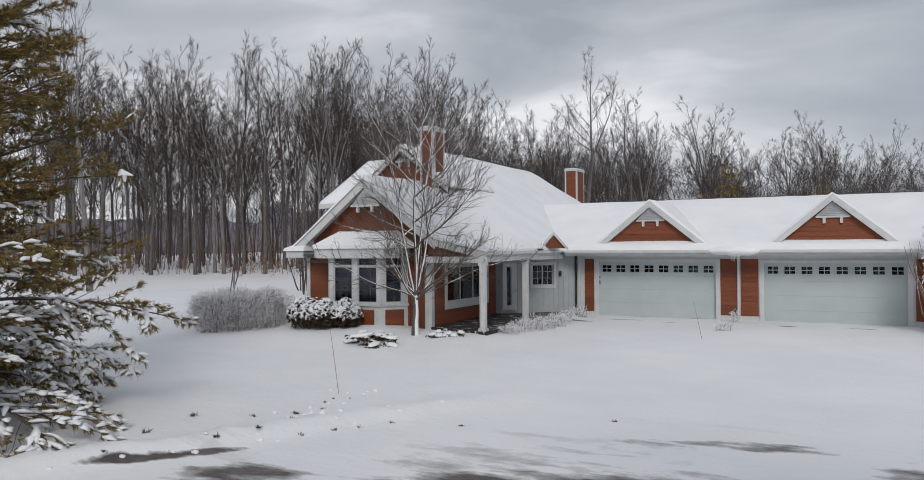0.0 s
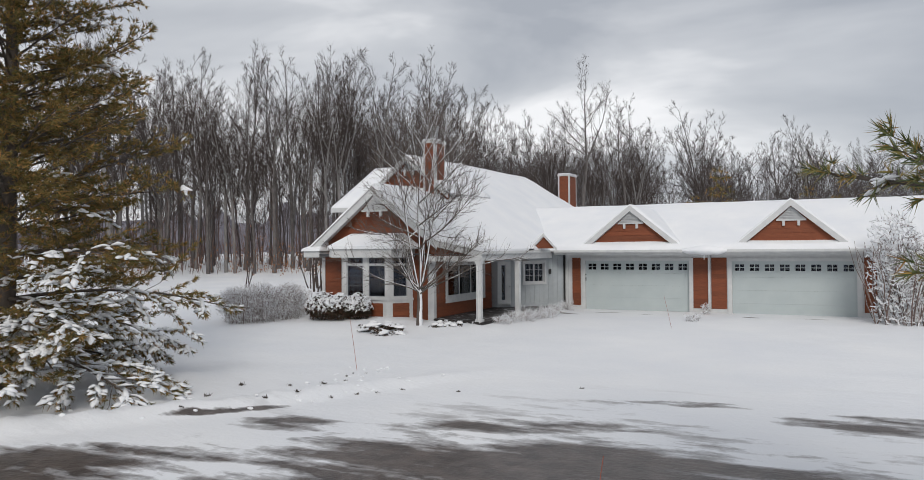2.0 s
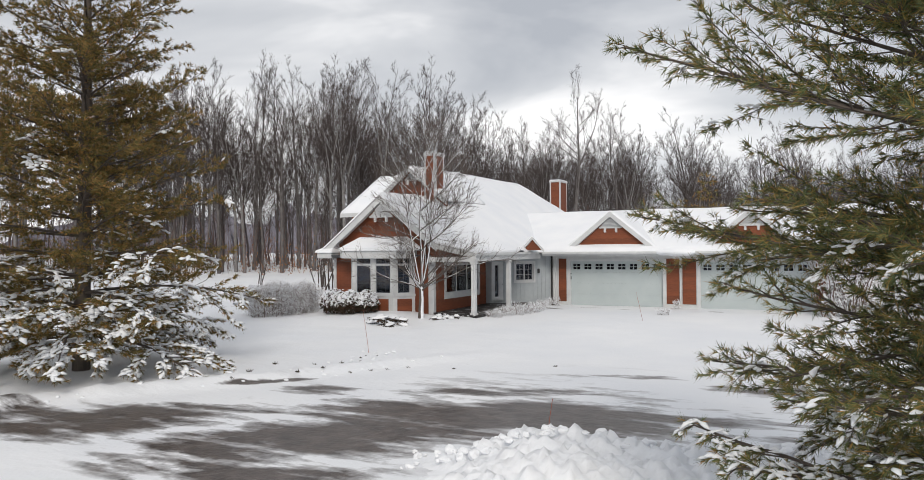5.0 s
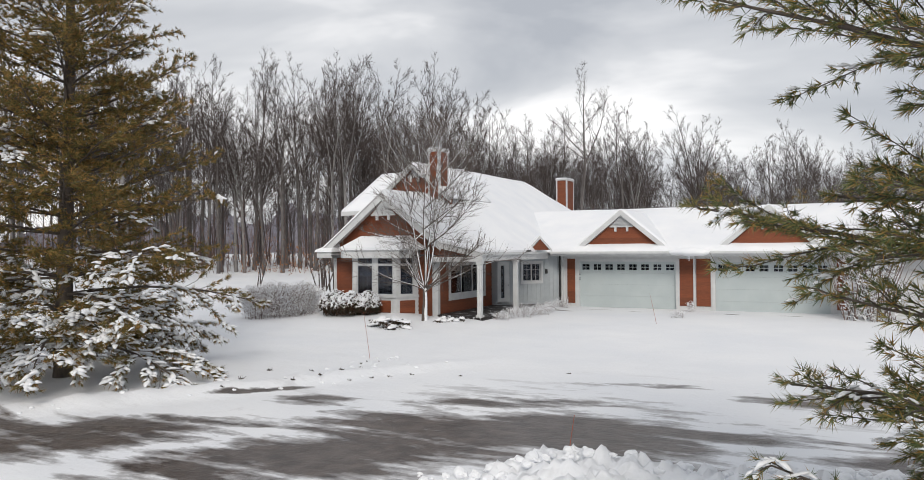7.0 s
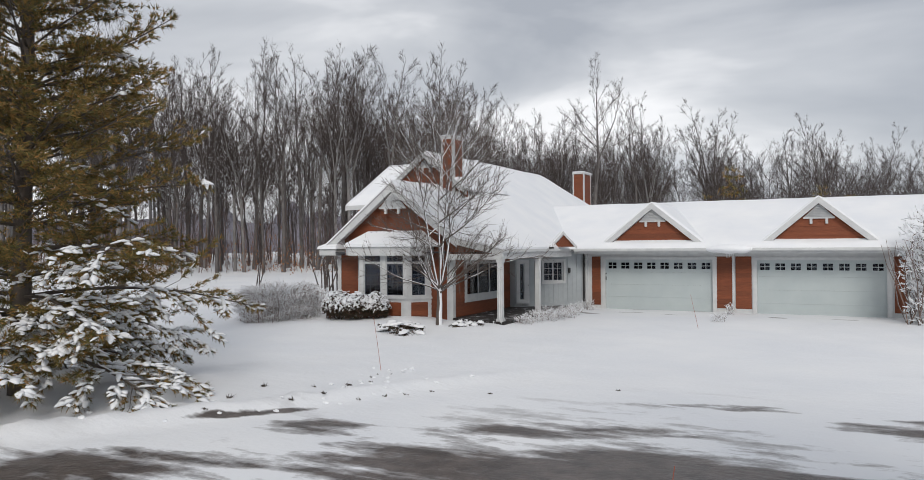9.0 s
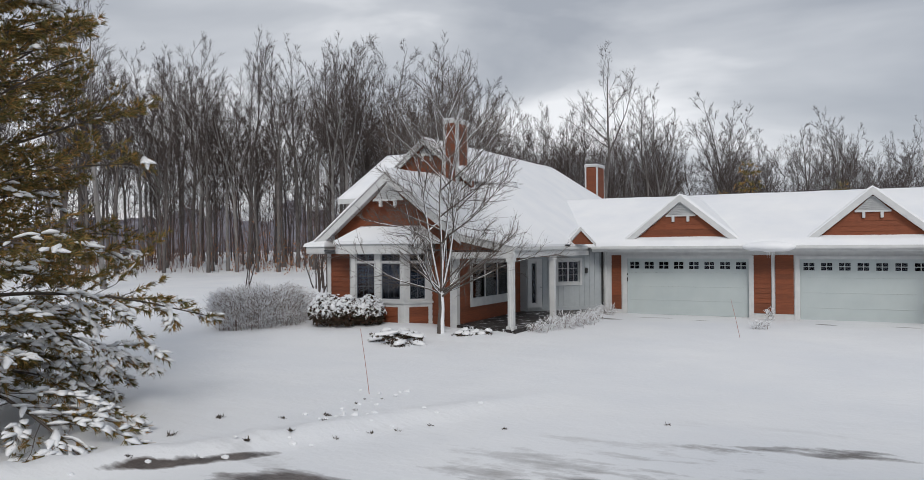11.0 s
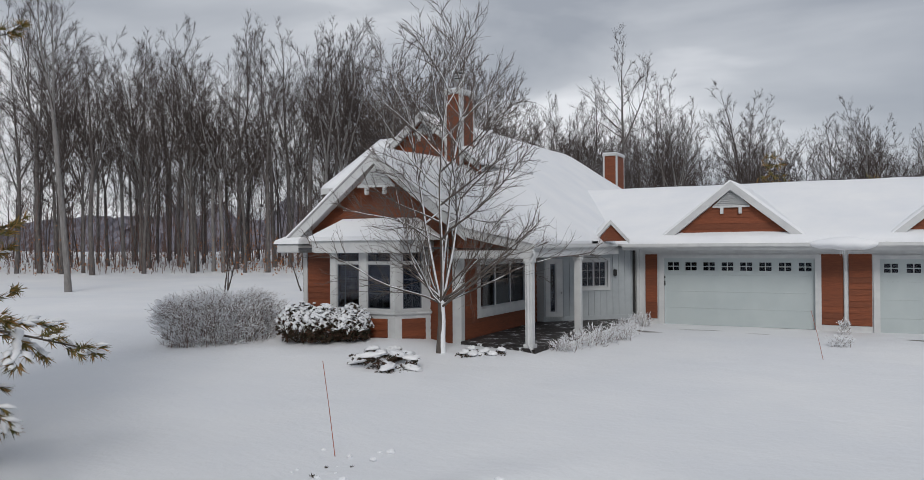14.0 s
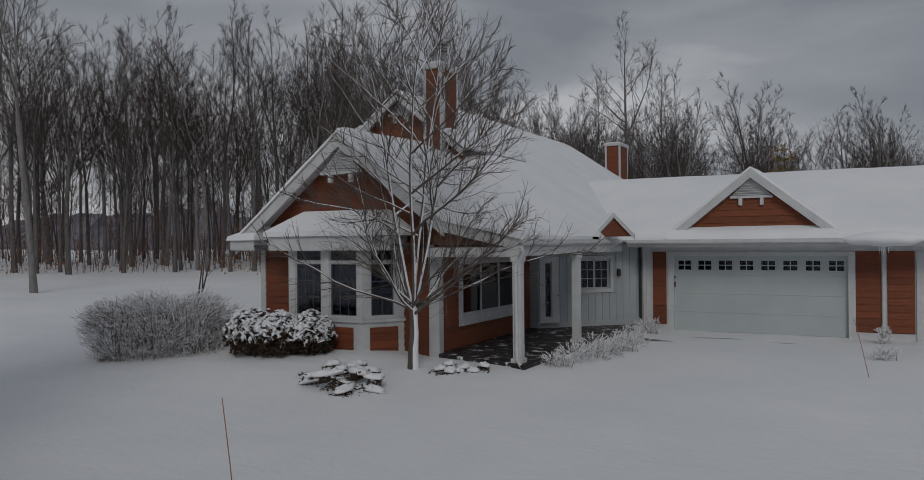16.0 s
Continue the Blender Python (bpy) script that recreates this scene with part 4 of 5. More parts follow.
def bare_tree(name, height, spread, seed, trunk_mat, twig_mat, fork=0.45, girth=0.17, stems=3, thick=1.0):
    """A leafless forest tree: a straight bole, steep stems from the fork, and a fan of fine twigs round each."""
    rng = random.Random(seed)
    root = empty(name)
    tv, tf, bv, bf = [], [], [], []
    up = Vector((0, 0, 1))

    def twigs(pts, count, length, width):
        n = len(pts) - 1
        for k in range(count):
            q = min(n - 1e-3, (0.25 + 0.75 * (k + rng.random()) / count) * n)
            a = int(q)
            d = (pts[a + 1] - pts[a]).normalized()
            d = (turned(d, radians(rng.uniform(16, 44)), rng.uniform(0, 6.283)) + up * 0.12).normalized()
            p = pts[a].lerp(pts[a + 1], q - a)
            ln = length * rng.uniform(0.55, 1.1)
            sliver(bv, bf, p, d, ln, width, rng)
            e = turned(d, radians(rng.uniform(15, 40)), rng.uniform(0, 6.283))
            sliver(bv, bf, p + d * ln * 0.35, e, ln * 0.6, width * 0.8, rng)

    def limb(p, d, length, radius):
        pts, end = branch_line(p, d, length, 0.075, 0.055, rng, 5)
        tube(bv, bf, pts, [radius, radius * 0.8, radius * 0.62, radius * 0.45, radius * 0.3, radius * 0.15], 3)
        n = max(4, int(length * 1.9 * thick))
        for k in range(n):
            q = min(4.999, (0.22 + 0.78 * (k + rng.random()) / n) * 5)
            a = int(q)
            sd = (turned((pts[a + 1] - pts[a]).normalized(), radians(rng.uniform(24, 48)), rng.uniform(0, 6.283)) + up * 0.1).normalized()
            sl = length * rng.uniform(0.24, 0.46) * (1.15 - 0.6 * q / 5)
            sp, _ = branch_line(pts[a].lerp(pts[a + 1], q - a), sd, sl, 0.09, 0.06, rng, 2)
            r = max(0.010, radius * 0.32)
            for q in (0, 1):
                sliver(bv, bf, sp[0], sp[2] - sp[0], 1.0, r, rng)
            twigs(sp, 8, max(0.5, sl * 0.6), 0.0105)
        twigs(pts[2:], 8, 0.75, 0.012)

    lean = Vector((rng.uniform(-0.05, 0.05), rng.uniform(-0.05, 0.05), 1)).normalized()
    bole, end = branch_line(Vector((0, 0, -0.3)), lean, height * fork, 0.022, 0.01, rng, 6)
    tube(tv, tf, bole, [girth * (1.35, 1.05, 0.97, 0.92, 0.87, 0.83, 0.8)[i] for i in range(7)], 8)
    for k in range(stems):
        tilt = radians(rng.uniform(5, 11) if k == 0 else rng.uniform(12, 23) * spread)
        ln = height * (1 - fork) * (rng.uniform(0.96, 1.05) if k == 0 else rng.uniform(0.72, 0.98))
        pts, _ = branch_line(bole[-1] if k < 2 else bole[5], turned(end, tilt, 6.283 * k / stems + rng.uniform(-0.5, 0.5)), ln, 0.05, 0.03, rng, 8)
        r = girth * (0.62 if k == 0 else 0.45)
        tube(tv, tf, pts, [max(0.012, r * (1 - 0.93 * i / 8)) for i in range(9)], 6)
        n = 12 if k == 0 else 10
        for j in range(n):
            g = (j + rng.uniform(0.2, 0.9)) / n
            q = min(7.999, g * 8)
            a = int(q)
            d = turned((pts[a + 1] - pts[a]).normalized(), radians(rng.uniform(26, 46)) * spread, rng.uniform(0, 6.283))
            limb(pts[a].lerp(pts[a + 1], q - a), d, height * (0.085 + 0.17 * (1 - g)) * rng.uniform(0.75, 1.2), max(0.022, r * (1 - 0.75 * g) * 0.5))
        twigs(pts[5:], 16, 1.0, 0.012)
    for j in range(3):
        q = rng.uniform(3.2, 5.8)
        a = int(q)
        limb(bole[a].lerp(bole[a + 1], q - a), turned(end, radians(rng.uniform(40, 62)), rng.uniform(0, 6.283)), height * rng.uniform(0.08, 0.15), girth * 0.2)
    mesh_part("trunk", tv, tf, trunk_mat, root, smooth=True)
    mesh_part("crown", bv, bf, twig_mat, root)
    return root


kinds = []
for i in range(9):
    k = bare_tree("forest_tree", 17.8 + (i * 37 % 7) * 0.6, 0.85 + 0.12 * (i % 3), 40 + i, PALE if i in (2, 5, 6) else BARK, TWIG, 0.36 + 0.045 * (i % 4), 0.14 + 0.016 * (i % 4), 2 + i % 3)
    tagged(k, "tall leafless tree with snow-streaked trunk in the woods", "tree", "trees at the wood's edge")
    kinds.append(k)

EDGE = [(-95, 18), (-75, 34), (-59, 48), (-46, 62), (-34, 74), (-17, 86), (4, 103), (38, 120), (80, 132)]


def edge_point(f):
    q = f * (len(EDGE) - 1)
    i = min(len(EDGE) - 2, int(q))
    (x0, y0), (x1, y1) = EDGE[i], EDGE[i + 1]
    n = Vector((y0 - y1, x1 - x0, 0)).normalized()
    return Vector((x0 + (x1 - x0) * (q - i), y0 + (y1 - y0) * (q - i), 0)), n


rng = random.Random(17)
used = set()
for i in range(215):
    f = (i + rng.uniform(-0.5, 0.5)) / 215
    f = 0.2 + 0.3 * f if i % 6 == 1 else f if i % 5 else 0.5 + 0.45 * f
    f = min(0.999, max(0.0, f))
    p, n = edge_point(f)
    p = p + n * (rng.random() ** 1.3 * 30)
    k = kinds[rng.randrange(9)]
    sc = rng.uniform(0.88, 1.14) * (0.76 if f > 0.66 else 0.82 if f > 0.52 else 1.06)
    m = Matrix.Translation((p.x, p.y, ground_z(p.x, p.y))) @ pose(0, 0, 0, 0, 0, rng.uniform(0, 360)) @ Matrix.Scale(sc, 4)
    if k not in used:
        used.add(k)
        k.matrix_basis = m
    else:
        c = copy_thing(k, m)
        c.scale = (sc, sc, sc)

# single trees that stand out: a pale trunk on the lawn's edge, a tall crown over the garage
lone = bare_tree("lawn_tree", 20.5, 1.0, 91, PALE, TWIG, 0.5, 0.19, 2)
lone.matrix_basis = pose(-47.0, 36.0, ground_z(-47.0, 36.0), 0, 0, 40)
tagged(lone, "pale-barked leafless tree standing before the woods", "tree")
for name, x, y, h, spread, seed, fork, stems, label in (("emergent_tree", -23.3, 73.5, 20.5, 1.25, 95, 0.56, 2, "tall open-crowned leafless tree above the woods"),
                                                        ("rounded_tree", -15.4, 98, 19.5, 1.1, 96, 0.42, 4, "leafless tree with a rounded fan-shaped crown above the woods")):
    tall = bare_tree(name, h, spread, seed, BARK, TWIG, fork, 0.2, stems, 0.55 if stems == 2 else 1.2)
    tall.matrix_basis = pose(x, y, ground_z(x, y), 0, 0, 10)
    tagged(tall, label, "tree")


def far_woods():
    """The deep woods behind the edge: countless thin trees and saplings."""
    rng = random.Random(29)
    v, f = [], []
    for i in range(640):
        p, n = edge_point(rng.random() if i % 2 else rng.uniform(0.48, 0.95))
        p = p + n * rng.uniform(8, 75)
        z = ground_z(p.x, p.y)
        h = rng.uniform(10, 17) * (0.85 if p.x > -34 else 1.0)
        base = Vector((p.x, p.y, z - 0.3))
        pts, d = branch_line(base, Vector((rng.uniform(-0.06, 0.06), rng.uniform(-0.06, 0.06), 1)), h, 0.05, 0.02, rng, 5)
        g = rng.uniform(0.06, 0.13)
        tube(v, f, pts, [g, g * 0.85, g * 0.65, g * 0.45, g * 0.25, 0.015], 4)
        for k in range(16):
            q = rng.uniform(1.6, 4.95)
            a = int(q)
            s = pts[a].lerp(pts[a + 1], q - a)
            bd = turned(Vector((0, 0, 1)), radians(rng.uniform(22, 55)), rng.uniform(0, 6.283))
            bp, _ = branch_line(s, bd, rng.uniform(2.0, 4.6), 0.12, 0.08, rng, 3)
            tube(v, f, bp, [0.03, 0.023, 0.016, 0.008], 3)
            for t in range(7):
                c = rng.uniform(0.5, 2.95)
                b = int(c)
                td = turned((bp[b + 1] - bp[b]).normalized(), radians(rng.uniform(20, 55)), rng.uniform(0, 6.283))
                tp = bp[b].lerp(bp[b + 1], c - b)
                sliver(v, f, tp, td, rng.uniform(0.9, 1.9), 0.016, rng)
                sliver(v, f, tp + td * 0.4, turned(td, 0.6, rng.uniform(0, 6.28)), rng.uniform(0.6, 1.3), 0.011, rng)
    w = mesh_part("far_woods", v, f, HAZY_TWIG, None)
    tagged(w, "deep leafless winter woods behind the house", "woods", kind="stuff")
    v, f = [], []
    for i in range(3000):
        p, n = edge_point(rng.random())
        p = p + n * (rng.random() ** 1.3 * 55 + 0.5)
        h = rng.uniform(1.2, 8.5) if rng.random() < 0.6 else rng.uniform(0.8, 2.2)
        pts, d = branch_line(Vector((p.x, p.y, ground_z(p.x, p.y) - 0.2)), Vector((rng.uniform(-0.2, 0.2), rng.uniform(-0.2, 0.2), 1)), h, 0.08, 0.02, rng, 3)
        tube(v, f, pts, [0.026, 0.021, 0.015, 0.006], 3)
        for k in range(12):
            q = rng.uniform(0.6, 2.9)
            a = int(q)
            sliver(v, f, pts[a].lerp(pts[a + 1], q - a), turned(Vector((0, 0, 1)), radians(rng.uniform(20, 60)), rng.uniform(0, 6.283)), h * rng.uniform(0.15, 0.4), 0.012, rng)
    w = mesh_part("undergrowth", v, f, REDBRUSH, None)
    tagged(w, "reddish-brown saplings and brush under the trees", "undergrowth", kind="stuff")
    v, f = [], []
    for cx, cy, n, r in ((-48, 56, 500, 3.2), (-40, 66, 350, 2.6), (-62, 46, 300, 3.0)):
        for i in range(n):
            p = Vector((cx + rng.gauss(0, r), cy + rng.gauss(0, r), 0))
            p.z = ground_z(p.x, p.y) + abs(rng.gauss(0, 1.5)) + 0.3
            a, b = turned(Vector((0, 0, 1)), rng.uniform(0, 1.5), rng.uniform(0, 6.28)) * 0.11, turned(Vector((1, 0, 0)), rng.uniform(0, 1.5), rng.uniform(0, 6.28)) * 0.07
            c = len(v)
            v += [p - a, p + b, p + a, p - b]
            f.append((c, c + 1, c + 2, c + 3))
    w = mesh_part("withered_leaves", v, f, BEECH, None)
    tagged(w, "rust-coloured withered leaves on low beech branches", "leaves", kind="stuff")


REDBRUSH = material("red_brush", bark_build((0.085, 0.045, 0.034), (0.17, 0.098, 0.075), (0.3, -0.3, 0.8), 1.6))
far_woods()


def wooded_hill():
    """The hill beyond, its slope covered with more of the same woods."""
    verts, faces = [], []
    n, k = 220, 8
    for i in range(n + 1):
        p, q = edge_point(min(0.9999, i / n))
        for j in range(k + 1):
            e = p + q * (64 + j * 9)
            h = 15.0 * step(-0.5, k, j) * (0.6 + 0.9 * abs(noise.noise(Vector((i * 0.06, 2, 1)))))
            verts.append((e.x, e.y, ground_z(p.x, p.y) + h + 1.6 * noise.noise(Vector((i * 0.9, j * 0.9, 0))) + 1.1 * noise.noise(Vector((i * 5.1, j, 7)))))
    for i in range(n):
        for j in range(k):
            a = i * (k + 1) + j
            faces.append((a, a + 1, a + k + 2, a + k + 1))
    tagged(mesh_part("backdrop", verts, faces, HAZY_HILL, None), "distant hillside of winter woods, blue-grey with painted haze", "hill", kind="structure")


def hazy_hill_build(nt, bsdf):
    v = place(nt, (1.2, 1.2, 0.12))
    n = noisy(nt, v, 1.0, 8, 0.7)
    # lightened blue-grey: the haze of distance is put into the slope's colour
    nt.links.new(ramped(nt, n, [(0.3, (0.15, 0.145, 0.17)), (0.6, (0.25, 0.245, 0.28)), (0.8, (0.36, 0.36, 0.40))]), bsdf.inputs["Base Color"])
    bsdf.inputs["Roughness"].default_value = 0.95
    bsdf.inputs["Specular IOR Level"].default_value = 0.0


HAZY_HILL = material("hazy_woods_slope", hazy_hill_build)
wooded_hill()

# ---- conifers ----


def tuft(v, f, p, d, n, length, width, rng):
    """A spray of needles round a shoot."""
    for i in range(n):
        nd = turned(d, radians(rng.uniform(12, 62)), rng.uniform(0, 6.283))
        side = nd.cross(Vector((rng.uniform(-1, 1), rng.uniform(-1, 1), rng.uniform(-1, 1)))).normalized() * width
        a = len(v)
        b = p - d * (rng.random() * length * 0.45)
        v += [b - side, b + side, b + nd * length * rng.uniform(0.7, 1.1)]
        f.append((a, a + 1, a + 2))


def snow_clump(v, f, p, d, long, wide, high, rng):
    """A small cushion of snow lying along a shoot."""
    s = d.cross(Vector((0, 0, 1)))
    s = s.normalized() if s.length > 1e-3 else Vector((1, 0, 0))
    up = s.cross(d).normalized()
    if up.z < 0:
        up = -up
    a = len(v)
    rings = ((-1.0, 0.35), (0.0, 1.0), (1.0, 0.3))
    for t, w in rings:
        for k in range(5):
            ang = math.pi * 2 * k / 5
            j = rng.uniform(0.75, 1.25)
            v.append(p + d * (t * long) + s * (math.cos(ang) * wide * w * j) + up * ((math.sin(ang) * 0.75 + 0.45) * high * w * j))
    for r in range(2):
        for k in range(5):
            b = a + r * 5 + k
            c = a + r * 5 + (k + 1) % 5
            f.append((b, c, c + 5, b + 5))
    f.append(tuple(a + k for k in range(4, -1, -1)))
    f.append(tuple(a + 10 + k for k in range(5)))


def pine(name, height, reach, seed, z_first, gap, per, needle_mat, needles, nlen, nwid, spacing):
    """A far conifer: whorls of boughs with sprays of needles."""
    rng = random.Random(seed)
    root = empty(name)
    tv, tf, bv, bf, nv, nf = ([] for _ in range(6))
    pts, d = branch_line(Vector((0, 0, -0.4)), Vector((0.01, 0.02, 1)), height + 0.4, 0.012, 0.02, rng, 10)
    tube(tv, tf, pts, [height * 0.0155 * (1 - 0.95 * i / 10) + 0.012 for i in range(11)], 9)
    z = z_first
    while z < height - 0.3:
        frac = z / height
        for k in range(per):
            az = z * 2.1 + 6.283 * k / per + rng.uniform(-0.3, 0.3)
            ln = reach * (1 - frac) ** 0.8 * rng.uniform(0.6, 1.12) + 0.35
            out = Vector((math.cos(az), math.sin(az), rng.uniform(-0.2, 0.2))).normalized()
            lp, _ = branch_line(Vector((0, 0, z)), out, ln, 0.05, 0.03, rng, 5)
            tube(bv, bf, lp, [0.04, 0.033, 0.026, 0.02, 0.013, 0.008], 4)
            for j in range(int(ln / spacing * 2.2)):
                q = rng.uniform(0.6, 4.99)
                i = int(q)
                td = turned((lp[i + 1] - lp[i]).normalized(), radians(rng.uniform(20, 75)), rng.uniform(0, 6.283))
                tuft(nv, nf, lp[i].lerp(lp[i + 1], q - i) + td * rng.uniform(0, 0.5), td, needles, nlen, nwid, rng)
        z += gap * rng.uniform(0.75, 1.25)
    mesh_part("trunk", tv, tf, PINE_BARK, root, smooth=True)
    mesh_part("branchwork", bv, bf, PINE_BARK, root)
    mesh_part("foliage", nv, nf, needle_mat, root)
    return root


def brush(v, f, p, d, n, length, width, rng):
    """The broom of needles at a white pine's shoot tip: long, leaning forwards, a few hanging."""
    for i in range(n):
        nd = turned(d, radians(rng.uniform(8, 62)), rng.uniform(0, 6.283))
        nd = (nd + Vector((0, 0, -0.12))).normalized()
        side = nd.cross(Vector((rng.uniform(-1, 1), rng.uniform(-1, 1), rng.uniform(-1, 1)))).normalized() * width
        b = p - d * (rng.random() * length * 0.4)
        a = len(v)
        v += [b - side, b + side, b + nd * length * rng.uniform(0.7, 1.15)]
        f.append((a, a + 1, a + 2))


def white_pine(name, height, girth, limbs, seed, needle_mat, needles, nlen, nwid, every, snow_at, pad):
    """A white pine from its limbs: (height on the trunk, azimuth, length, rise at the root, bend along it).
    Each limb carries flat plumes of side shoots; snow_at(z) is the share of shoots that hold snow."""
    rng = random.Random(seed)
    root = empty(name)
    tv, tf, bv, bf, nv, nf, sv, sf = ([] for _ in range(8))
    pts, d = branch_line(Vector((0, 0, -0.4)), Vector((0.01, 0.02, 1)), height + 0.4, 0.012, 0.02, rng, 10)
    tube(tv, tf, pts, [girth * (1 - 0.93 * i / 10) + 0.012 for i in range(11)], 9)
    for z, az, ln, rise, bend in limbs:
        q = min(9.999, (z + 0.4) / (height + 0.4) * 10)
        start = pts[int(q)].lerp(pts[int(q) + 1], q - int(q))
        dd = Vector((math.cos(az), math.sin(az), rise)).normalized()
        lp, bits = [start], 8
        for i in range(bits):
            dd = (dd + Vector((rng.gauss(0, 0.045), rng.gauss(0, 0.045), bend + rng.gauss(0, 0.03)))).normalized()
            lp.append(lp[-1] + dd * (ln / bits))
        r0 = 0.008 + 0.0075 * ln
        tube(bv, bf, lp, [r0 * (1 - 0.88 * i / bits) + 0.003 for i in range(bits + 1)], 5)
        n = max(5, int(ln / every))
        for j in range(n + 1):
            g = min(1.0, 0.14 + 0.86 * (j + rng.random() * 0.7) / n)
            q = min(bits - 1e-3, g * bits)
            i = int(q)
            bp, bd = lp[i].lerp(lp[i + 1], q - i), (lp[i + 1] - lp[i]).normalized()
            lat = bd.cross(Vector((0, 0, 1))).normalized() * (1 if j % 2 else -1)
            sd = (bd * rng.uniform(0.6, 1.1) + lat * rng.uniform(0.4, 1.25) + Vector((0, 0, rng.uniform(-0.35, 0.5)))).normalized()
            sl = max(0.16, ln * 0.40 * math.sin(math.pi * min(1.0, 0.18 + 0.86 * g)) ** 0.8 * rng.uniform(0.45, 1.15))
            holds = snow_at(bp.z)
            laden = rng.random() < holds
            sp, _ = branch_line(bp, sd, sl, 0.10, (-0.16 if laden else 0.04), rng, 4)
            tube(bv, bf, sp, [0.009, 0.0075, 0.006, 0.0045, 0.003], 3)
            m = max(2, int(sl / (every * 0.62)))
            for t in range(m + 1):
                c = min(3.999, (0.25 + 0.75 * t / m) * 4)
                b = int(c)
                tp, td = sp[b].lerp(sp[b + 1], c - b), (sp[b + 1] - sp[b]).normalized()
                for side in ((-1, 1) if t < m else (0,)):
                    od = (td + td.cross(Vector((0, 0, 1))) * side * rng.uniform(0.5, 1.0) + Vector((rng.gauss(0, 0.2), rng.gauss(0, 0.2), rng.gauss(0.05, 0.25)))).normalized()
                    e = tp + od * (rng.uniform(0.35, 1.15) * every if side else 0.02)
                    if side:
                        sliver(bv, bf, tp, od, (e - tp).length, 0.003, rng)
                    brush(nv, nf, e, od, needles, nlen, nwid, rng)
                    if laden and rng.random() < 0.62:
                        w = pad * rng.uniform(0.6, 1.3)
                        snow_clump(sv, sf, e + Vector((0, 0, nlen * 0.22)), (od * Vector((1, 1, 0.6)) + Vector((rng.gauss(0, 0.3), rng.gauss(0, 0.3), 0))).normalized(), w * 1.1, w * 0.85, w * 0.5, rng)
            if laden:
                for t in range(3):
                    w = pad * rng.uniform(0.7, 1.3)
                    snow_clump(sv, sf, sp[t].lerp(sp[t + 1], rng.random()) + Vector((0, 0, 0.03)), (sp[t + 1] - sp[t]).normalized(), w * 1.5, w * 0.65, w * 0.45, rng)
            elif rng.random() < 0.2 * holds + 0.05:
                snow_clump(sv, sf, sp[2] + Vector((0, 0, 0.02)), (sp[3] - sp[2]).normalized(), pad * 1.1, pad * 0.4, pad * 0.25, rng)
    mesh_part("trunk", tv, tf, PINE_BARK, root, smooth=True)
    mesh_part("branchwork", bv, bf, PINE_BARK, root)
    mesh_part("foliage", nv, nf, needle_mat, root)
    mesh_part("snow_load", sv, sf, SNOW, root, "clumps of snow on the boughs", smooth=True)
    return root


# the pine on the lawn: lower boughs bow to the ground under snow, upper ones reach level or rise
rng = random.Random(71)
limbs = []
z = 1.0
while z < 15.4:
    h = z / 16.0
    for k in range(6 if z < 9 else 5):
        az = z * 2.3 + 6.283 * k / 6 + rng.uniform(-0.35, 0.35)
        ln = (5.4 * (1 - h) ** 0.85 + 0.35) * rng.uniform(0.55, 1.08)
        low = max(0.0, 1 - z / 4.5)
        limbs.append((z, az, ln, 0.16 - 0.12 * low + 0.35 * h + rng.uniform(-0.1, 0.1), -0.075 * low - 0.012 + 0.03 * h))
    z += 0.47 * rng.uniform(0.8, 1.25)
left = white_pine("pine_tree", 16.0, 0.24, limbs, 7, NEEDLE, 12, 0.15, 0.0095, 0.21, lambda q: 0.62 if q < 2.2 else 0.36 if q < 3.3 else 0.03, 0.095)
left.matrix_basis = pose(-15.9, 8.2, ground_z(-15.9, 8.2), 0, 0, 0)
tagged(left, "large white pine with snow-laden lower boughs on the lawn", "pine tree")

# the pine at the drive's edge: long limbs over the drive, shorter ones all round
rng = random.Random(19)
limbs = [(4.0, 3.06, 3.95, 0.17, 0.026), (3.0, 2.66, 4.2, 0.12, 0.02), (1.3, 3.05, 3.3, 0.0, 0.03), (2.35, 2.85, 3.2, -0.05, 0.02), (2.7, 3.15, 2.9, 0.02, 0.02),
         (1.9, 2.7, 3.2, -0.05, 0.02), (1.6, 3.25, 2.8, -0.08, 0.02), (0.85, 2.75, 3.1, -0.02, 0.01), (0.9, 3.35, 3.1, 0.0, 0.0), (4.4, 3.5, 2.8, 0.2, 0.02),
         (4.9, 2.9, 2.7, 0.3, 0.02), (0.6, 3.0, 3.0, 0.03, 0.0), (3.3, 3.4, 2.7, 0.1, 0.02), (5.4, 3.2, 2.9, 0.25, 0.01), (3.2, 2.4, 3.2, 0.05, 0.02)]
z = 0.6
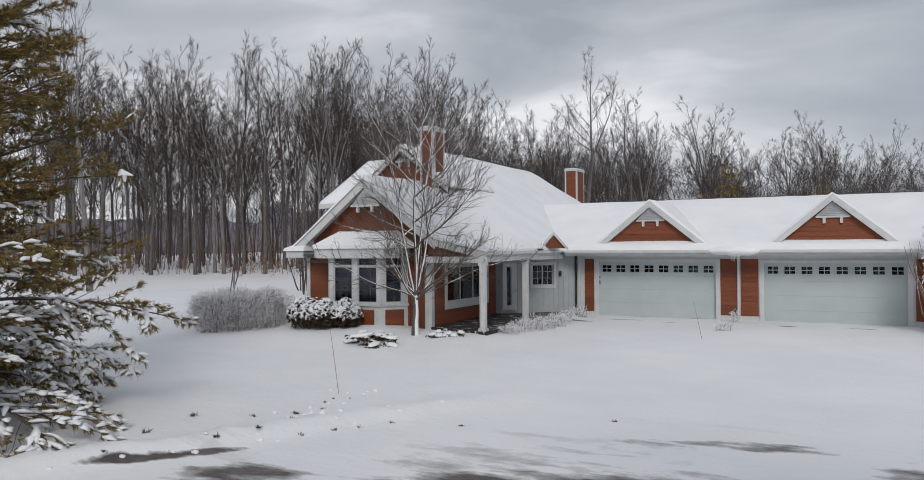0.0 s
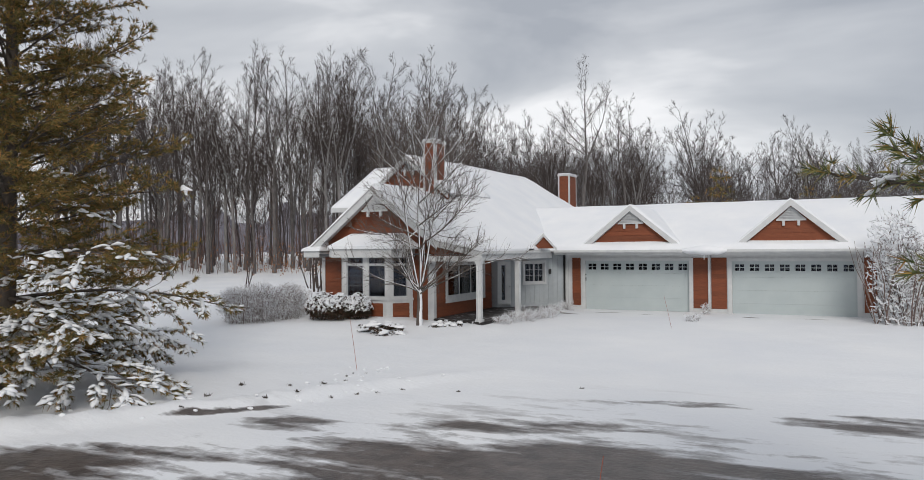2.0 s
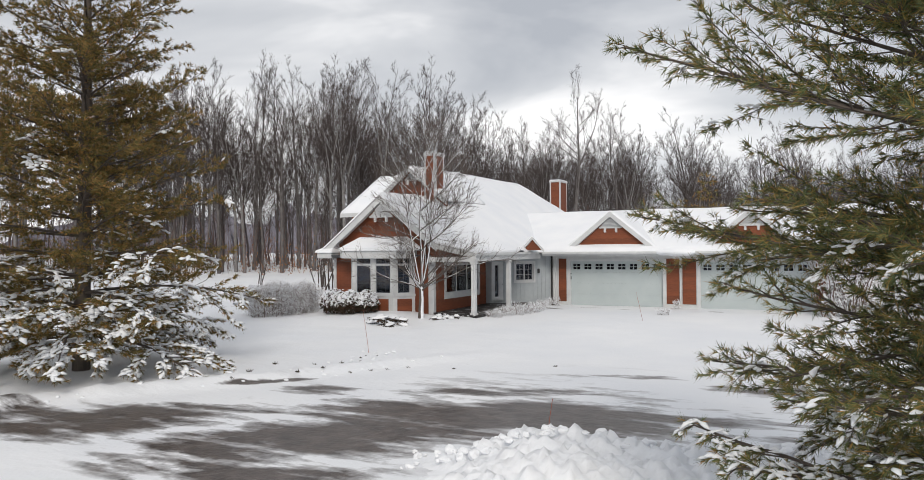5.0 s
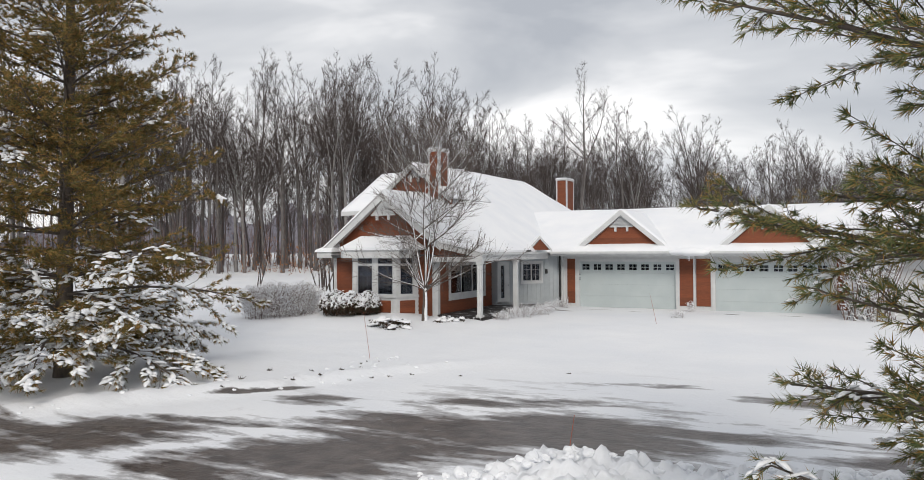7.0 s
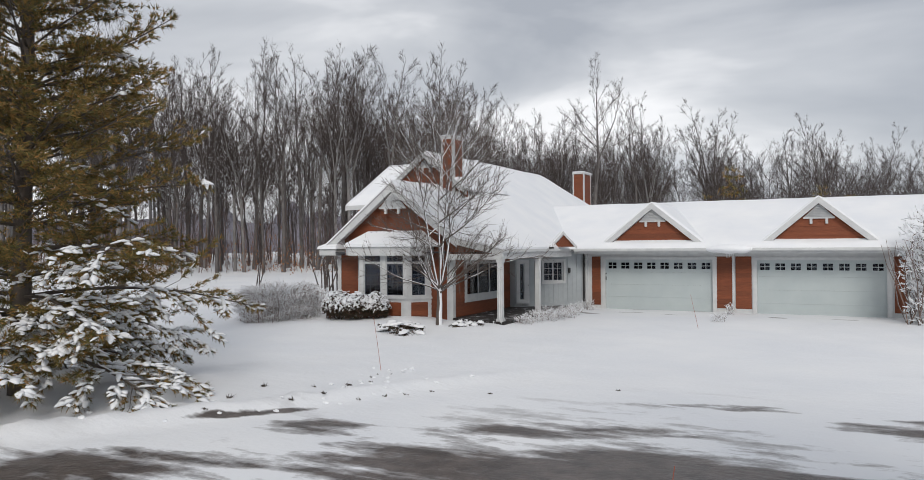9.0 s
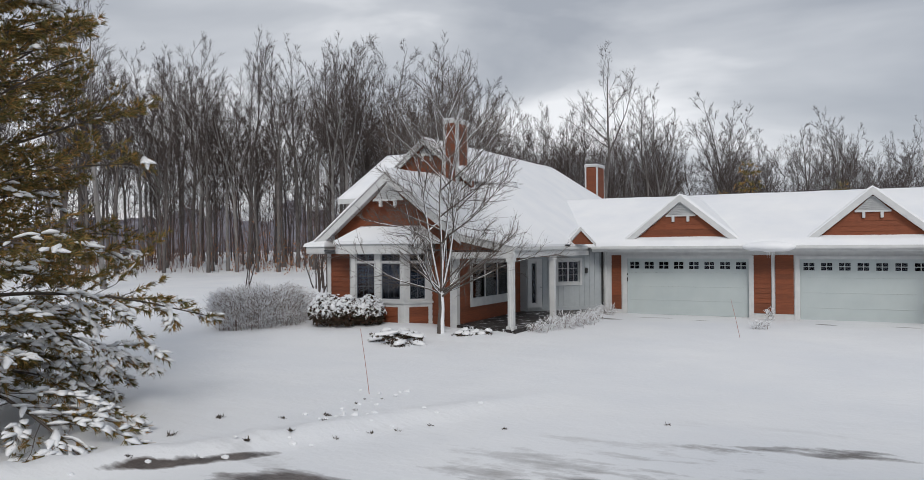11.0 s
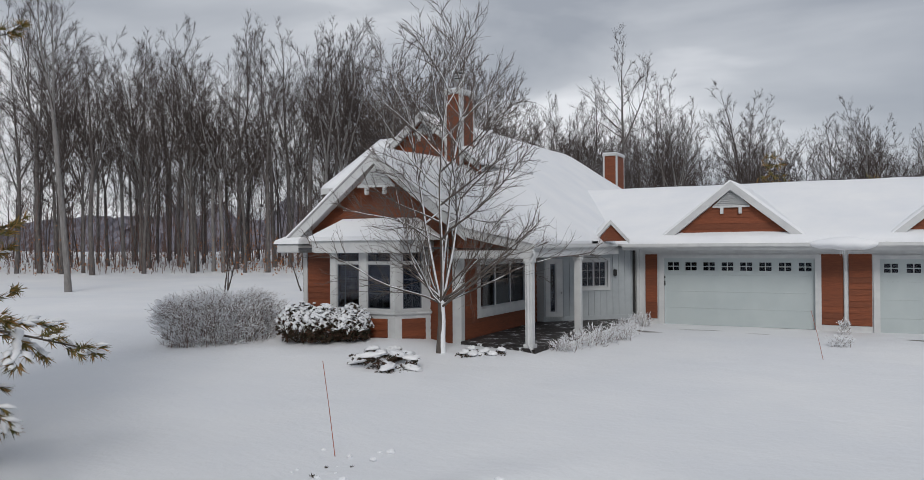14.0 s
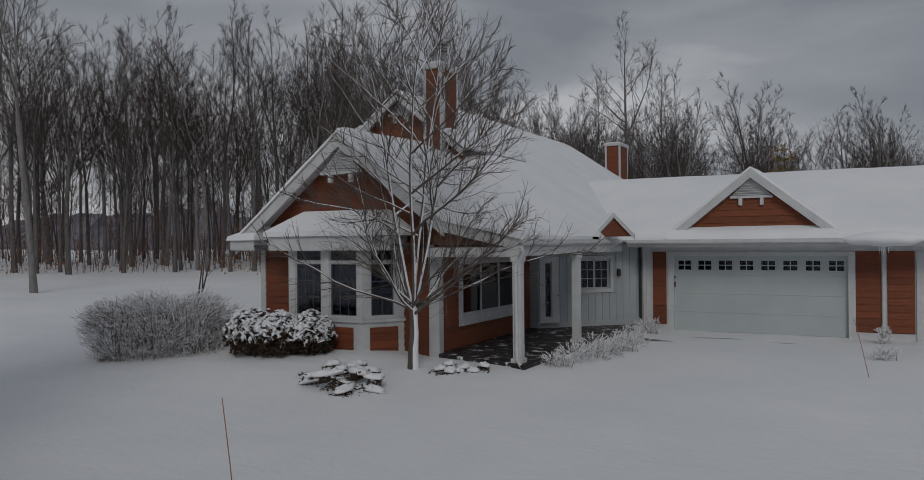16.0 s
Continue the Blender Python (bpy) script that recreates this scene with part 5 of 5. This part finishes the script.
while z < 11.2:
    for k in range(9):
        az = z * 2.9 + 6.283 * k / 9 + rng.uniform(-0.4, 0.4)
        over = math.cos(az) < -0.25
        if (math.cos(az) > 0.3 or z > 6.2) and k % 2:
            continue
        ln = min(3.4, 4.2 * (1 - z / 12.2) ** 0.6) * rng.uniform(0.7, 1.08)
        limbs.append((z, az, min(ln, rng.uniform(2.0, 2.8)) if over and z < 6 else ln, 0.02 + 0.035 * z + rng.uniform(-0.2, 0.2), rng.uniform(-0.01, 0.03)))
    z += 0.38 * rng.uniform(0.8, 1.2)
near = white_pine("pine_tree", 11.5, 0.17, limbs, 15, NEEDLE_NEAR, 13, 0.10, 0.0042, 0.135, lambda q: 0.85 if q < 2.0 else 0.2 if q < 2.5 else 0.05, 0.038)
near.matrix_basis = pose(5.6, 0.6, ground_z(5.6, 0.6), 0, 0, 0)
tagged(near, "green white pine with long needles at the drive's edge", "pine tree")

spruce = pine("spruce_tree", 11, 3.2, 21, 0.6, 0.9, 6, NEEDLE, 4, 0.5, 0.05, 0.45)
spruce.matrix_basis = pose(-11.0, 85, ground_z(-11.0, 85))
tagged(spruce, "dark green conifer among the bare woods", "conifer", "conifers in the woods")
for x, y, sc in ((-13.6, 84, 0.72), (-2.5, 92, 0.8), (0.5, 96, 0.7), (14, 112, 0.8)):
    c = copy_thing(spruce, pose(x, y, ground_z(x, y), 0, 0, x * 31))
    c.scale = (sc, sc, sc)

# ---- garden tree, hedge and shrubs ----


def garden_tree():
    """A trunk with three leaders; limbs spread wide low down and stand steep higher up."""
    rng = random.Random(8)
    root = empty("garden_tree", label="bare garden tree with snow on its spreading branches", category="tree")
    tv, tf, bv, bf = [], [], [], []
    pts = [Vector((0, 0, -0.3)), Vector((0.01, 0, 0.4)), Vector((0.03, 0.01, 0.8)), Vector((0.02, 0, 1.35))]
    tube(tv, tf, pts, [0.15, 0.112, 0.10, 0.09], 10)
    leaders = []
    for tilt, az, ln in ((5, 0.4, 7.6), (13, 3.3, 7.3), (15, 5.6, 6.9), (11, 1.7, 6.6)):
        d = turned(Vector((0, 0, 1)), radians(tilt), az)
        p, _ = branch_line(Vector((0.02, 0, 1.2)), d, ln, 0.05, 0.035, rng, 9)
        tube(tv, tf, p, [max(0.005, 0.05 * (1 - 0.95 * i / 9)) for i in range(10)], 7)
        leaders.append(p)

    def spray(sp, count, sl, r):
        n = len(sp) - 1
        for t in range(count):
            c = min(n - 1e-3, (0.2 + 0.8 * (t + rng.random()) / count) * n)
            b = int(c)
            d = turned((sp[b + 1] - sp[b]).normalized(), radians(rng.uniform(20, 46)), rng.uniform(0, 6.283))
            tp, _ = branch_line(sp[b].lerp(sp[b + 1], c - b), d, sl * rng.uniform(0.3, 0.62), 0.11, 0.04, rng, 3)
            tube(bv, bf, tp, [r, r * 0.85, r * 0.65, r * 0.4], 3)

    count = 60
    for j in range(count):
        g = j / (count - 1)
        lead = leaders[j % 4]
        q = min(8.9, (0.02 + 0.88 * g ** 0.9) * 9)
        i = int(q)
        p0 = lead[i].lerp(lead[i + 1], q - i)
        if g < 0.2:
            p0 = Vector((0.02, 0, 1.05 + rng.uniform(0, 0.4)))
        tilt = radians(72 - 46 * g + rng.uniform(-9, 7))
        az = j * 2.4 + rng.uniform(-0.35, 0.35)
        d = Vector((math.cos(az) * math.sin(tilt), math.sin(az) * math.sin(tilt), math.cos(tilt)))
        ln = (4.1 - 2.6 * g ** 0.85) * rng.uniform(0.78, 1.12)
        r = 0.038 - 0.027 * g
        p, _ = branch_line(p0, d, ln, 0.085, 0.028, rng, 8)
        tube(tv, tf, p, [max(0.006, r * (1 - 0.88 * k / 8)) for k in range(9)], 6)
        m = max(6, int(ln * 4.2))
        for k in range(m):
            h = 0.18 + 0.82 * (k + rng.random()) / m
            c = min(7.999, h * 8)
            b = int(c)
            sl = (0.5 + 1.25 * (1 - h)) * rng.uniform(0.6, 1.2) * (ln / 3.6) ** 0.5
            sd = turned((p[b + 1] - p[b]).normalized(), radians(rng.uniform(26, 52)), rng.uniform(0, 6.283))
            sd = (sd + Vector((0, 0, 0.12))).normalized()
            sp, _ = branch_line(p[b].lerp(p[b + 1], c - b), sd, sl, 0.10, 0.035, rng, 4)
            tube(bv, bf, sp, [0.0105, 0.009, 0.0075, 0.0055, 0.0035], 4)
            spray(sp, 7, sl, 0.0048)
    for p in leaders:
        spray(p[5:], 14, 1.5, 0.006)
    mesh_part("trunk", tv, tf, GARDEN, root, smooth=True)
    mesh_part("crown", bv, bf, GARDEN_TWIG, root)
    root.matrix_basis = pose(-13.12, 22.74, ground_z(-13.12, 22.74))


garden_tree()


def twig_bush(name, length, width, height, count, thick, seed, mat, flat=0.5, snowy=0.5, square=3.0, label="", category="shrub", group="", tangle=0.5):
    """A thicket of thin crossing shoots, many of them carrying a strip or a fleck of snow."""
    rng = random.Random(seed)
    root = empty(name, label=label, category=category, group=group)
    v, f, sv, sf = [], [], [], []
    for i in range(count):
        a = rng.uniform(0, 6.283)
        r = math.sqrt(rng.random())
        h = rng.random() ** 0.8
        c, e = math.cos(a), math.sin(a)
        edge = (abs(c) ** square + abs(e) ** square) ** (-1 / square)
        px, py = c * r * edge * length / 2, e * r * edge * width / 2
        lump = 1 + 0.2 * noise.noise(Vector((px * 1.5, py * 1.5, h * 1.5 + seed))) + rng.gauss(0, 0.03)
        low = (0.84 + 0.16 * h) * lump
        tip = Vector((px * low, py * low, h * height * (1 - 0.22 * r ** 4) * lump))
        out = Vector((px * 2 / length, py * 2 / width, 0.35 + flat * h))
        d = (out + Vector((rng.gauss(0, tangle), rng.gauss(0, tangle), rng.gauss(0, tangle)))).normalized()
        ln = rng.uniform(0.12, 0.34) * min(1.0, height + 0.2)
        p, _ = branch_line(tip - d * ln * 0.8, d, ln, 0.22, 0.02, rng, 3)
        tube(v, f, p, [thick, thick * 0.85, thick * 0.65, thick * 0.35], 3)
        if rng.random() < snowy:
            up = Vector((0, 0, thick * 1.2))
            k = rng.uniform(0.8, 1.5)
            tube(sv, sf, [q + up for q in p[rng.randrange(2):]], [thick * 0.9 * k, thick * 1.5 * k, thick * 1.2 * k, thick * 0.5], 4)
    for i in range(int(count / 40)):
        a, r = rng.uniform(0, 6.283), math.sqrt(rng.random()) * 0.8
        p, _ = branch_line(Vector((math.cos(a) * r * length / 2, math.sin(a) * r * width / 2, -0.1)), Vector((rng.uniform(-0.3, 0.3), rng.uniform(-0.3, 0.3), 1)), height * 0.85, 0.12, 0.02, rng, 4)
        tube(v, f, p, [thick * 1.8, thick * 1.5, thick * 1.3, thick, thick * 0.6], 4)
    mesh_part("thicket", v, f, mat, root)
    if sv:
        mesh_part("snow_load", sv, sf, SNOW, root, "strips of snow on the twigs")
    return root


def put(ob, x, y, turn=0.0, up=0.0):
    ob.matrix_basis = pose(x, y, ground_z(x, y) + up, 0, 0, turn)
    return ob


put(twig_bush("hedge", 3.9, 2.2, 1.5, 8200, 0.0052, 61, REDTWIG, 0.4, 0.62, 5.0, "clipped leafless hedge thickly coated with snow", "hedge", "", 0.36), -20.1, 21.85, 40)
for i, (x, y) in enumerate(((-10.35, 24.4), (-10.2, 25.2), (-10.0, 25.9), (-9.85, 26.7), (-9.7, 27.5), (-9.75, 28.3), (-9.9, 29.0))):
    put(twig_bush("barberry_bush", 0.85 + 0.3 * (i % 2), 0.7 + 0.15 * (i % 3), 0.32 + 0.06 * (i * 2 % 5), 230, 0.0055, 70 + i, REDTWIG, 1.3, 0.6, 2.2, "low snow-dusted bare shrub beside the porch", "shrub", "porch shrubs"), x, y, i * 50)
put(twig_bush("barberry_bush", 0.9, 0.8, 0.5, 260, 0.006, 81, REDTWIG, 1.1, 0.4, 2.2, "low bare shrub at the garage corner", "shrub", "porch shrubs"), -10.0, 31.0, 20)
put(twig_bush("garage_bush", 0.45, 0.4, 0.5, 110, 0.0055, 82, REDTWIG, 1.2, 0.6, 2.2, "small snowy shrub between the garage doors", "shrub", "garage shrubs"), -3.85, 31.4, 20)
put(twig_bush("garage_bush", 0.75, 0.6, 0.3, 150, 0.0055, 83, REDTWIG, 1.0, 0.8, 2.2, "small snowy shrub between the garage doors", "shrub", "garage shrubs"), -3.9, 28.6, 20)
put(twig_bush("snowy_bush", 2.5, 2.3, 3.9, 1700, 0.014, 84, REDTWIG, 0.35, 0.85, 2.2, "tall bare bush thickly coated with snow", "shrub"), 3.5, 30.3, 20)
put(twig_bush("lawn_shrub", 1.0, 0.9, 1.2, 380, 0.009, 85, REDTWIG, 0.6, 0.75, 2.2, "small snow-coated shrub behind the hedge", "shrub"), -20.3, 27.0, 20)


def leaf_bush(name, size, height, count, seed, label, group, caps):
    """A clipped evergreen of small leaves down to the ground, with uneven snow lodged on its top and shoulders."""
    rng = random.Random(seed)
    root = empty(name, label=label, category="shrub", group=group)
    v, f, sv, sf, tv, tf = [], [], [], [], [], []
    for i in range(count):
        d = turned(Vector((0, 0, 1)), math.acos(rng.uniform(-0.75, 1)), rng.uniform(0, 6.283))
        lump = 0.22 * noise.noise(d * 2.6 + Vector((seed * 3.7, 0, 0))) + 0.16 * noise.noise(d * 6 + Vector((seed * 1.3, 0, 0)))
        r = rng.uniform(0.7, 1.0) * (1 + lump)
        p = Vector((d.x * size * r, d.y * size * r, max(0.02, height * 0.45 + d.z * height * 0.55 * r)))
        tuft(v, f, p, (d + Vector((rng.gauss(0, 0.4), rng.gauss(0, 0.4), 0.2))).normalized(), 6, 0.075, 0.014, rng)
        if d.z > rng.uniform(-0.35, 0.6) and rng.random() < caps * (0.8 + 1.9 * noise.noise(d * 4.5 + Vector((0, seed, 0)))):
            h = turned(d, 1.4, rng.uniform(0, 6.28))
            w = rng.uniform(0.035, 0.085)
            snow_clump(sv, sf, p + d * 0.01 + Vector((0, 0, 0.02)), h, w * 1.2, w, w * 0.5, rng)
    for i in range(14):
        p, _ = branch_line(Vector((0, 0, -0.1)), turned(Vector((0, 0, 1)), rng.uniform(0.2, 1.0), rng.uniform(0, 6.28)), height * 0.8, 0.1, 0.02, rng, 3)
        tube(tv, tf, p, [0.014, 0.011, 0.009, 0.005], 4)
    mesh_part("foliage", v, f, BOXLEAF, root)
    mesh_part("stem_cluster", tv, tf, PINE_BARK, root)
    mesh_part("snow_load", sv, sf, SNOW, root, "cushions of snow", smooth=True)
    return root


def juniper(size, arms, seed):
    """A low juniper: flat arms fan out close to the ground, each under its own bolster of snow."""
    rng = random.Random(seed)
    root = empty("juniper", label="low spreading juniper half buried in snow", category="shrub", group="low junipers")
    tv, tf, v, f = [], [], [], []
    for i in range(arms):
        az = 6.283 * i / arms + rng.uniform(-0.3, 0.3)
        ln = size * rng.uniform(0.5, 1.25)
        p, _ = branch_line(Vector((0, 0, rng.uniform(0.0, 0.08))), Vector((math.cos(az), math.sin(az), rng.uniform(0.05, 0.5))), ln, 0.08, -0.05, rng, 5)
        tube(tv, tf, p, [0.014, 0.012, 0.010, 0.008, 0.006, 0.004], 4)
        for k in range(int(90 * ln / 0.7)):
            q = rng.uniform(0.8, 4.99)
            a = int(q)
            lat = Vector((-math.sin(az), math.cos(az), 0)) * rng.gauss(0, 0.10 + 0.03 * (5 - q))
            tuft(v, f, p[a].lerp(p[a + 1], q - a) + lat + Vector((0, 0, rng.uniform(-0.10, 0.0))), (p[a + 1] - p[a] + lat).normalized(), 6, 0.07, 0.012, rng)
        bm = bmesh.new()
        mid = p[3].lerp(p[4], 0.2)
        bmesh.ops.create_icosphere(bm, subdivisions=3, radius=1.0)
        for w in bm.verts:
            c = w.co.copy()
            n = 1 + 0.38 * noise.noise(c * 2.1 + Vector((seed, i, 0))) + 0.2 * noise.noise(c * 5 + Vector((i, seed, 0)))
            w.co = Vector((c.x * ln * 0.38 * n, c.y * (0.11 + 0.05 * ln) * n, (max(c.z, -0.35) * 0.075 + 0.045) * n))
        bm.transform(Matrix.Translation(mid) @ Matrix.Rotation(az, 4, "Z") @ Matrix.Rotation(0.12, 4, "Y"))
        for face in bm.faces:
            face.smooth = True
        part("snow_bolster", bm, SNOW, root, "bolster of snow")
    mesh_part("stem_cluster", tv, tf, PINE_BARK, root)
    mesh_part("foliage", v, f, BOXLEAF, root)
    return root


for i, (x, y, size, h) in enumerate(((-17.45, 22.35, 0.62, 1.05), (-16.7, 22.45, 0.58, 1.0), (-15.95, 22.75, 0.56, 0.95))):
    put(leaf_bush("boxwood", size, h, 2300, 90 + i, "rounded evergreen shrub capped with snow under the bay", "shrubs under the bay", 0.75), x, y)
for i, (x, y, size, arms) in enumerate(((-14.0, 21.4, 0.9, 6), (-13.15, 20.7, 0.95, 6), (-14.4, 22.0, 0.55, 4), (-12.2, 22.8, 0.45, 4), (-11.7, 23.0, 0.34, 3))):
    put(juniper(size, arms, 100 + i), x, y, i * 40, -0.07)

# saplings on the lawn's far side and a fallen log
for i, (x, y, n, h) in enumerate(((-31.5, 40.5, 9, 6.5), (-36.5, 38.5, 3, 3.5), (-34.0, 43.0, 4, 4.0), (-28.5, 44.0, 4, 3.6))):
    rng = random.Random(200 + i)
    root = empty("sapling_clump", label="clump of thin bare saplings on the snowy lawn", category="sapling", group="lawn saplings")
    v, f = [], []
    for k in range(n):
        p, _ = branch_line(Vector((rng.gauss(0, 0.25), rng.gauss(0, 0.25), -0.2)), Vector((rng.gauss(0, 0.14), rng.gauss(0, 0.14), 1)), h * rng.uniform(0.7, 1.1), 0.05, 0.02, rng, 6)
        tube(v, f, p, [0.055, 0.048, 0.04, 0.032, 0.024, 0.016, 0.006], 5)
        for j in range(9):
            q = rng.uniform(1.5, 5.9)
            a = int(q)
            bp, _ = branch_line(p[a].lerp(p[a + 1], q - a), turned(Vector((0, 0, 1)), radians(rng.uniform(20, 45)), rng.uniform(0, 6.28)), h * rng.uniform(0.12, 0.28), 0.1, 0.06, rng, 3)
            tube(v, f, bp, [0.016, 0.012, 0.009, 0.005], 3)
    mesh_part("sapling_stem", v, f, TWIG, root)
    put(root, x, y)

# snow and turf thrown up where the plough met the lawn
rng = random.Random(78)
for i in range(32):
    g = rng.random()
    x, y = -10.05 + 0.5 * g + rng.gauss(0, 0.28), 14.9 - 3.1 * g + rng.gauss(0, 0.25)
    r = 0.02 + 0.06 * rng.random() ** 2
    bm = bmesh.new()
    bmesh.ops.create_icosphere(bm, subdivisions=2, radius=r)
    for q in bm.verts:
        q.co *= 1 + 0.8 * noise.noise(q.co * 0.7 / r + Vector((i, 0, 0)))
        q.co.z *= 0.7
    o = part("snow_clod", bm, SNOW, None)
    o.matrix_basis = pose(x, y, ground_z(x, y) + bank(x, y) + r * 0.2)
    tagged(o, "small clod of ploughed snow on the verge", "snow clod", "clods along the verge")

# dark leaf litter and turf scraped up along the verge
rng = random.Random(77)
for x, y, r in ((-11.2, 9.9, 0.10), (-9.5, 9.9, 0.07), (-9.2, 10.6, 0.05), (-8.6, 11.0, 0.06), (-8.3, 11.6, 0.05), (-8.9, 11.4, 0.04), (-8.0, 12.0, 0.05), (-9.0, 12.6, 0.04), (-7.7, 12.6, 0.04), (-10.4, 8.4, 0.05), (-6.4, 13.0, 0.04), (-3.9, 14.5, 0.05), (-9.9, 12.5, 0.07), (-9.7, 13.1, 0.05), (-10.0, 13.6, 0.05), (-9.6, 12.0, 0.06), (-11.4, 11.2, 0.08), (-10.4, 11.8, 0.06), (-9.8, 14.2, 0.04), (-10.1, 14.0, 0.04)):
    v, f = [], []
    for k in range(26):
        d = turned(Vector((0, 0, 1)), rng.uniform(0.2, 1.5), rng.uniform(0, 6.283))
        sliver(v, f, Vector((rng.gauss(0, r * 0.5), rng.gauss(0, r * 0.4), -0.01)), d, r * rng.uniform(0.6, 1.6), 0.012, rng)
    o = mesh_part("turf_tuft", v, f, PINE_BARK, None)
    o.matrix_basis = pose(x, y, ground_z(x, y) + bank(x, y))
    tagged(o, "dark tuft of scraped turf lying in snow", "turf", "tufts along the verge")
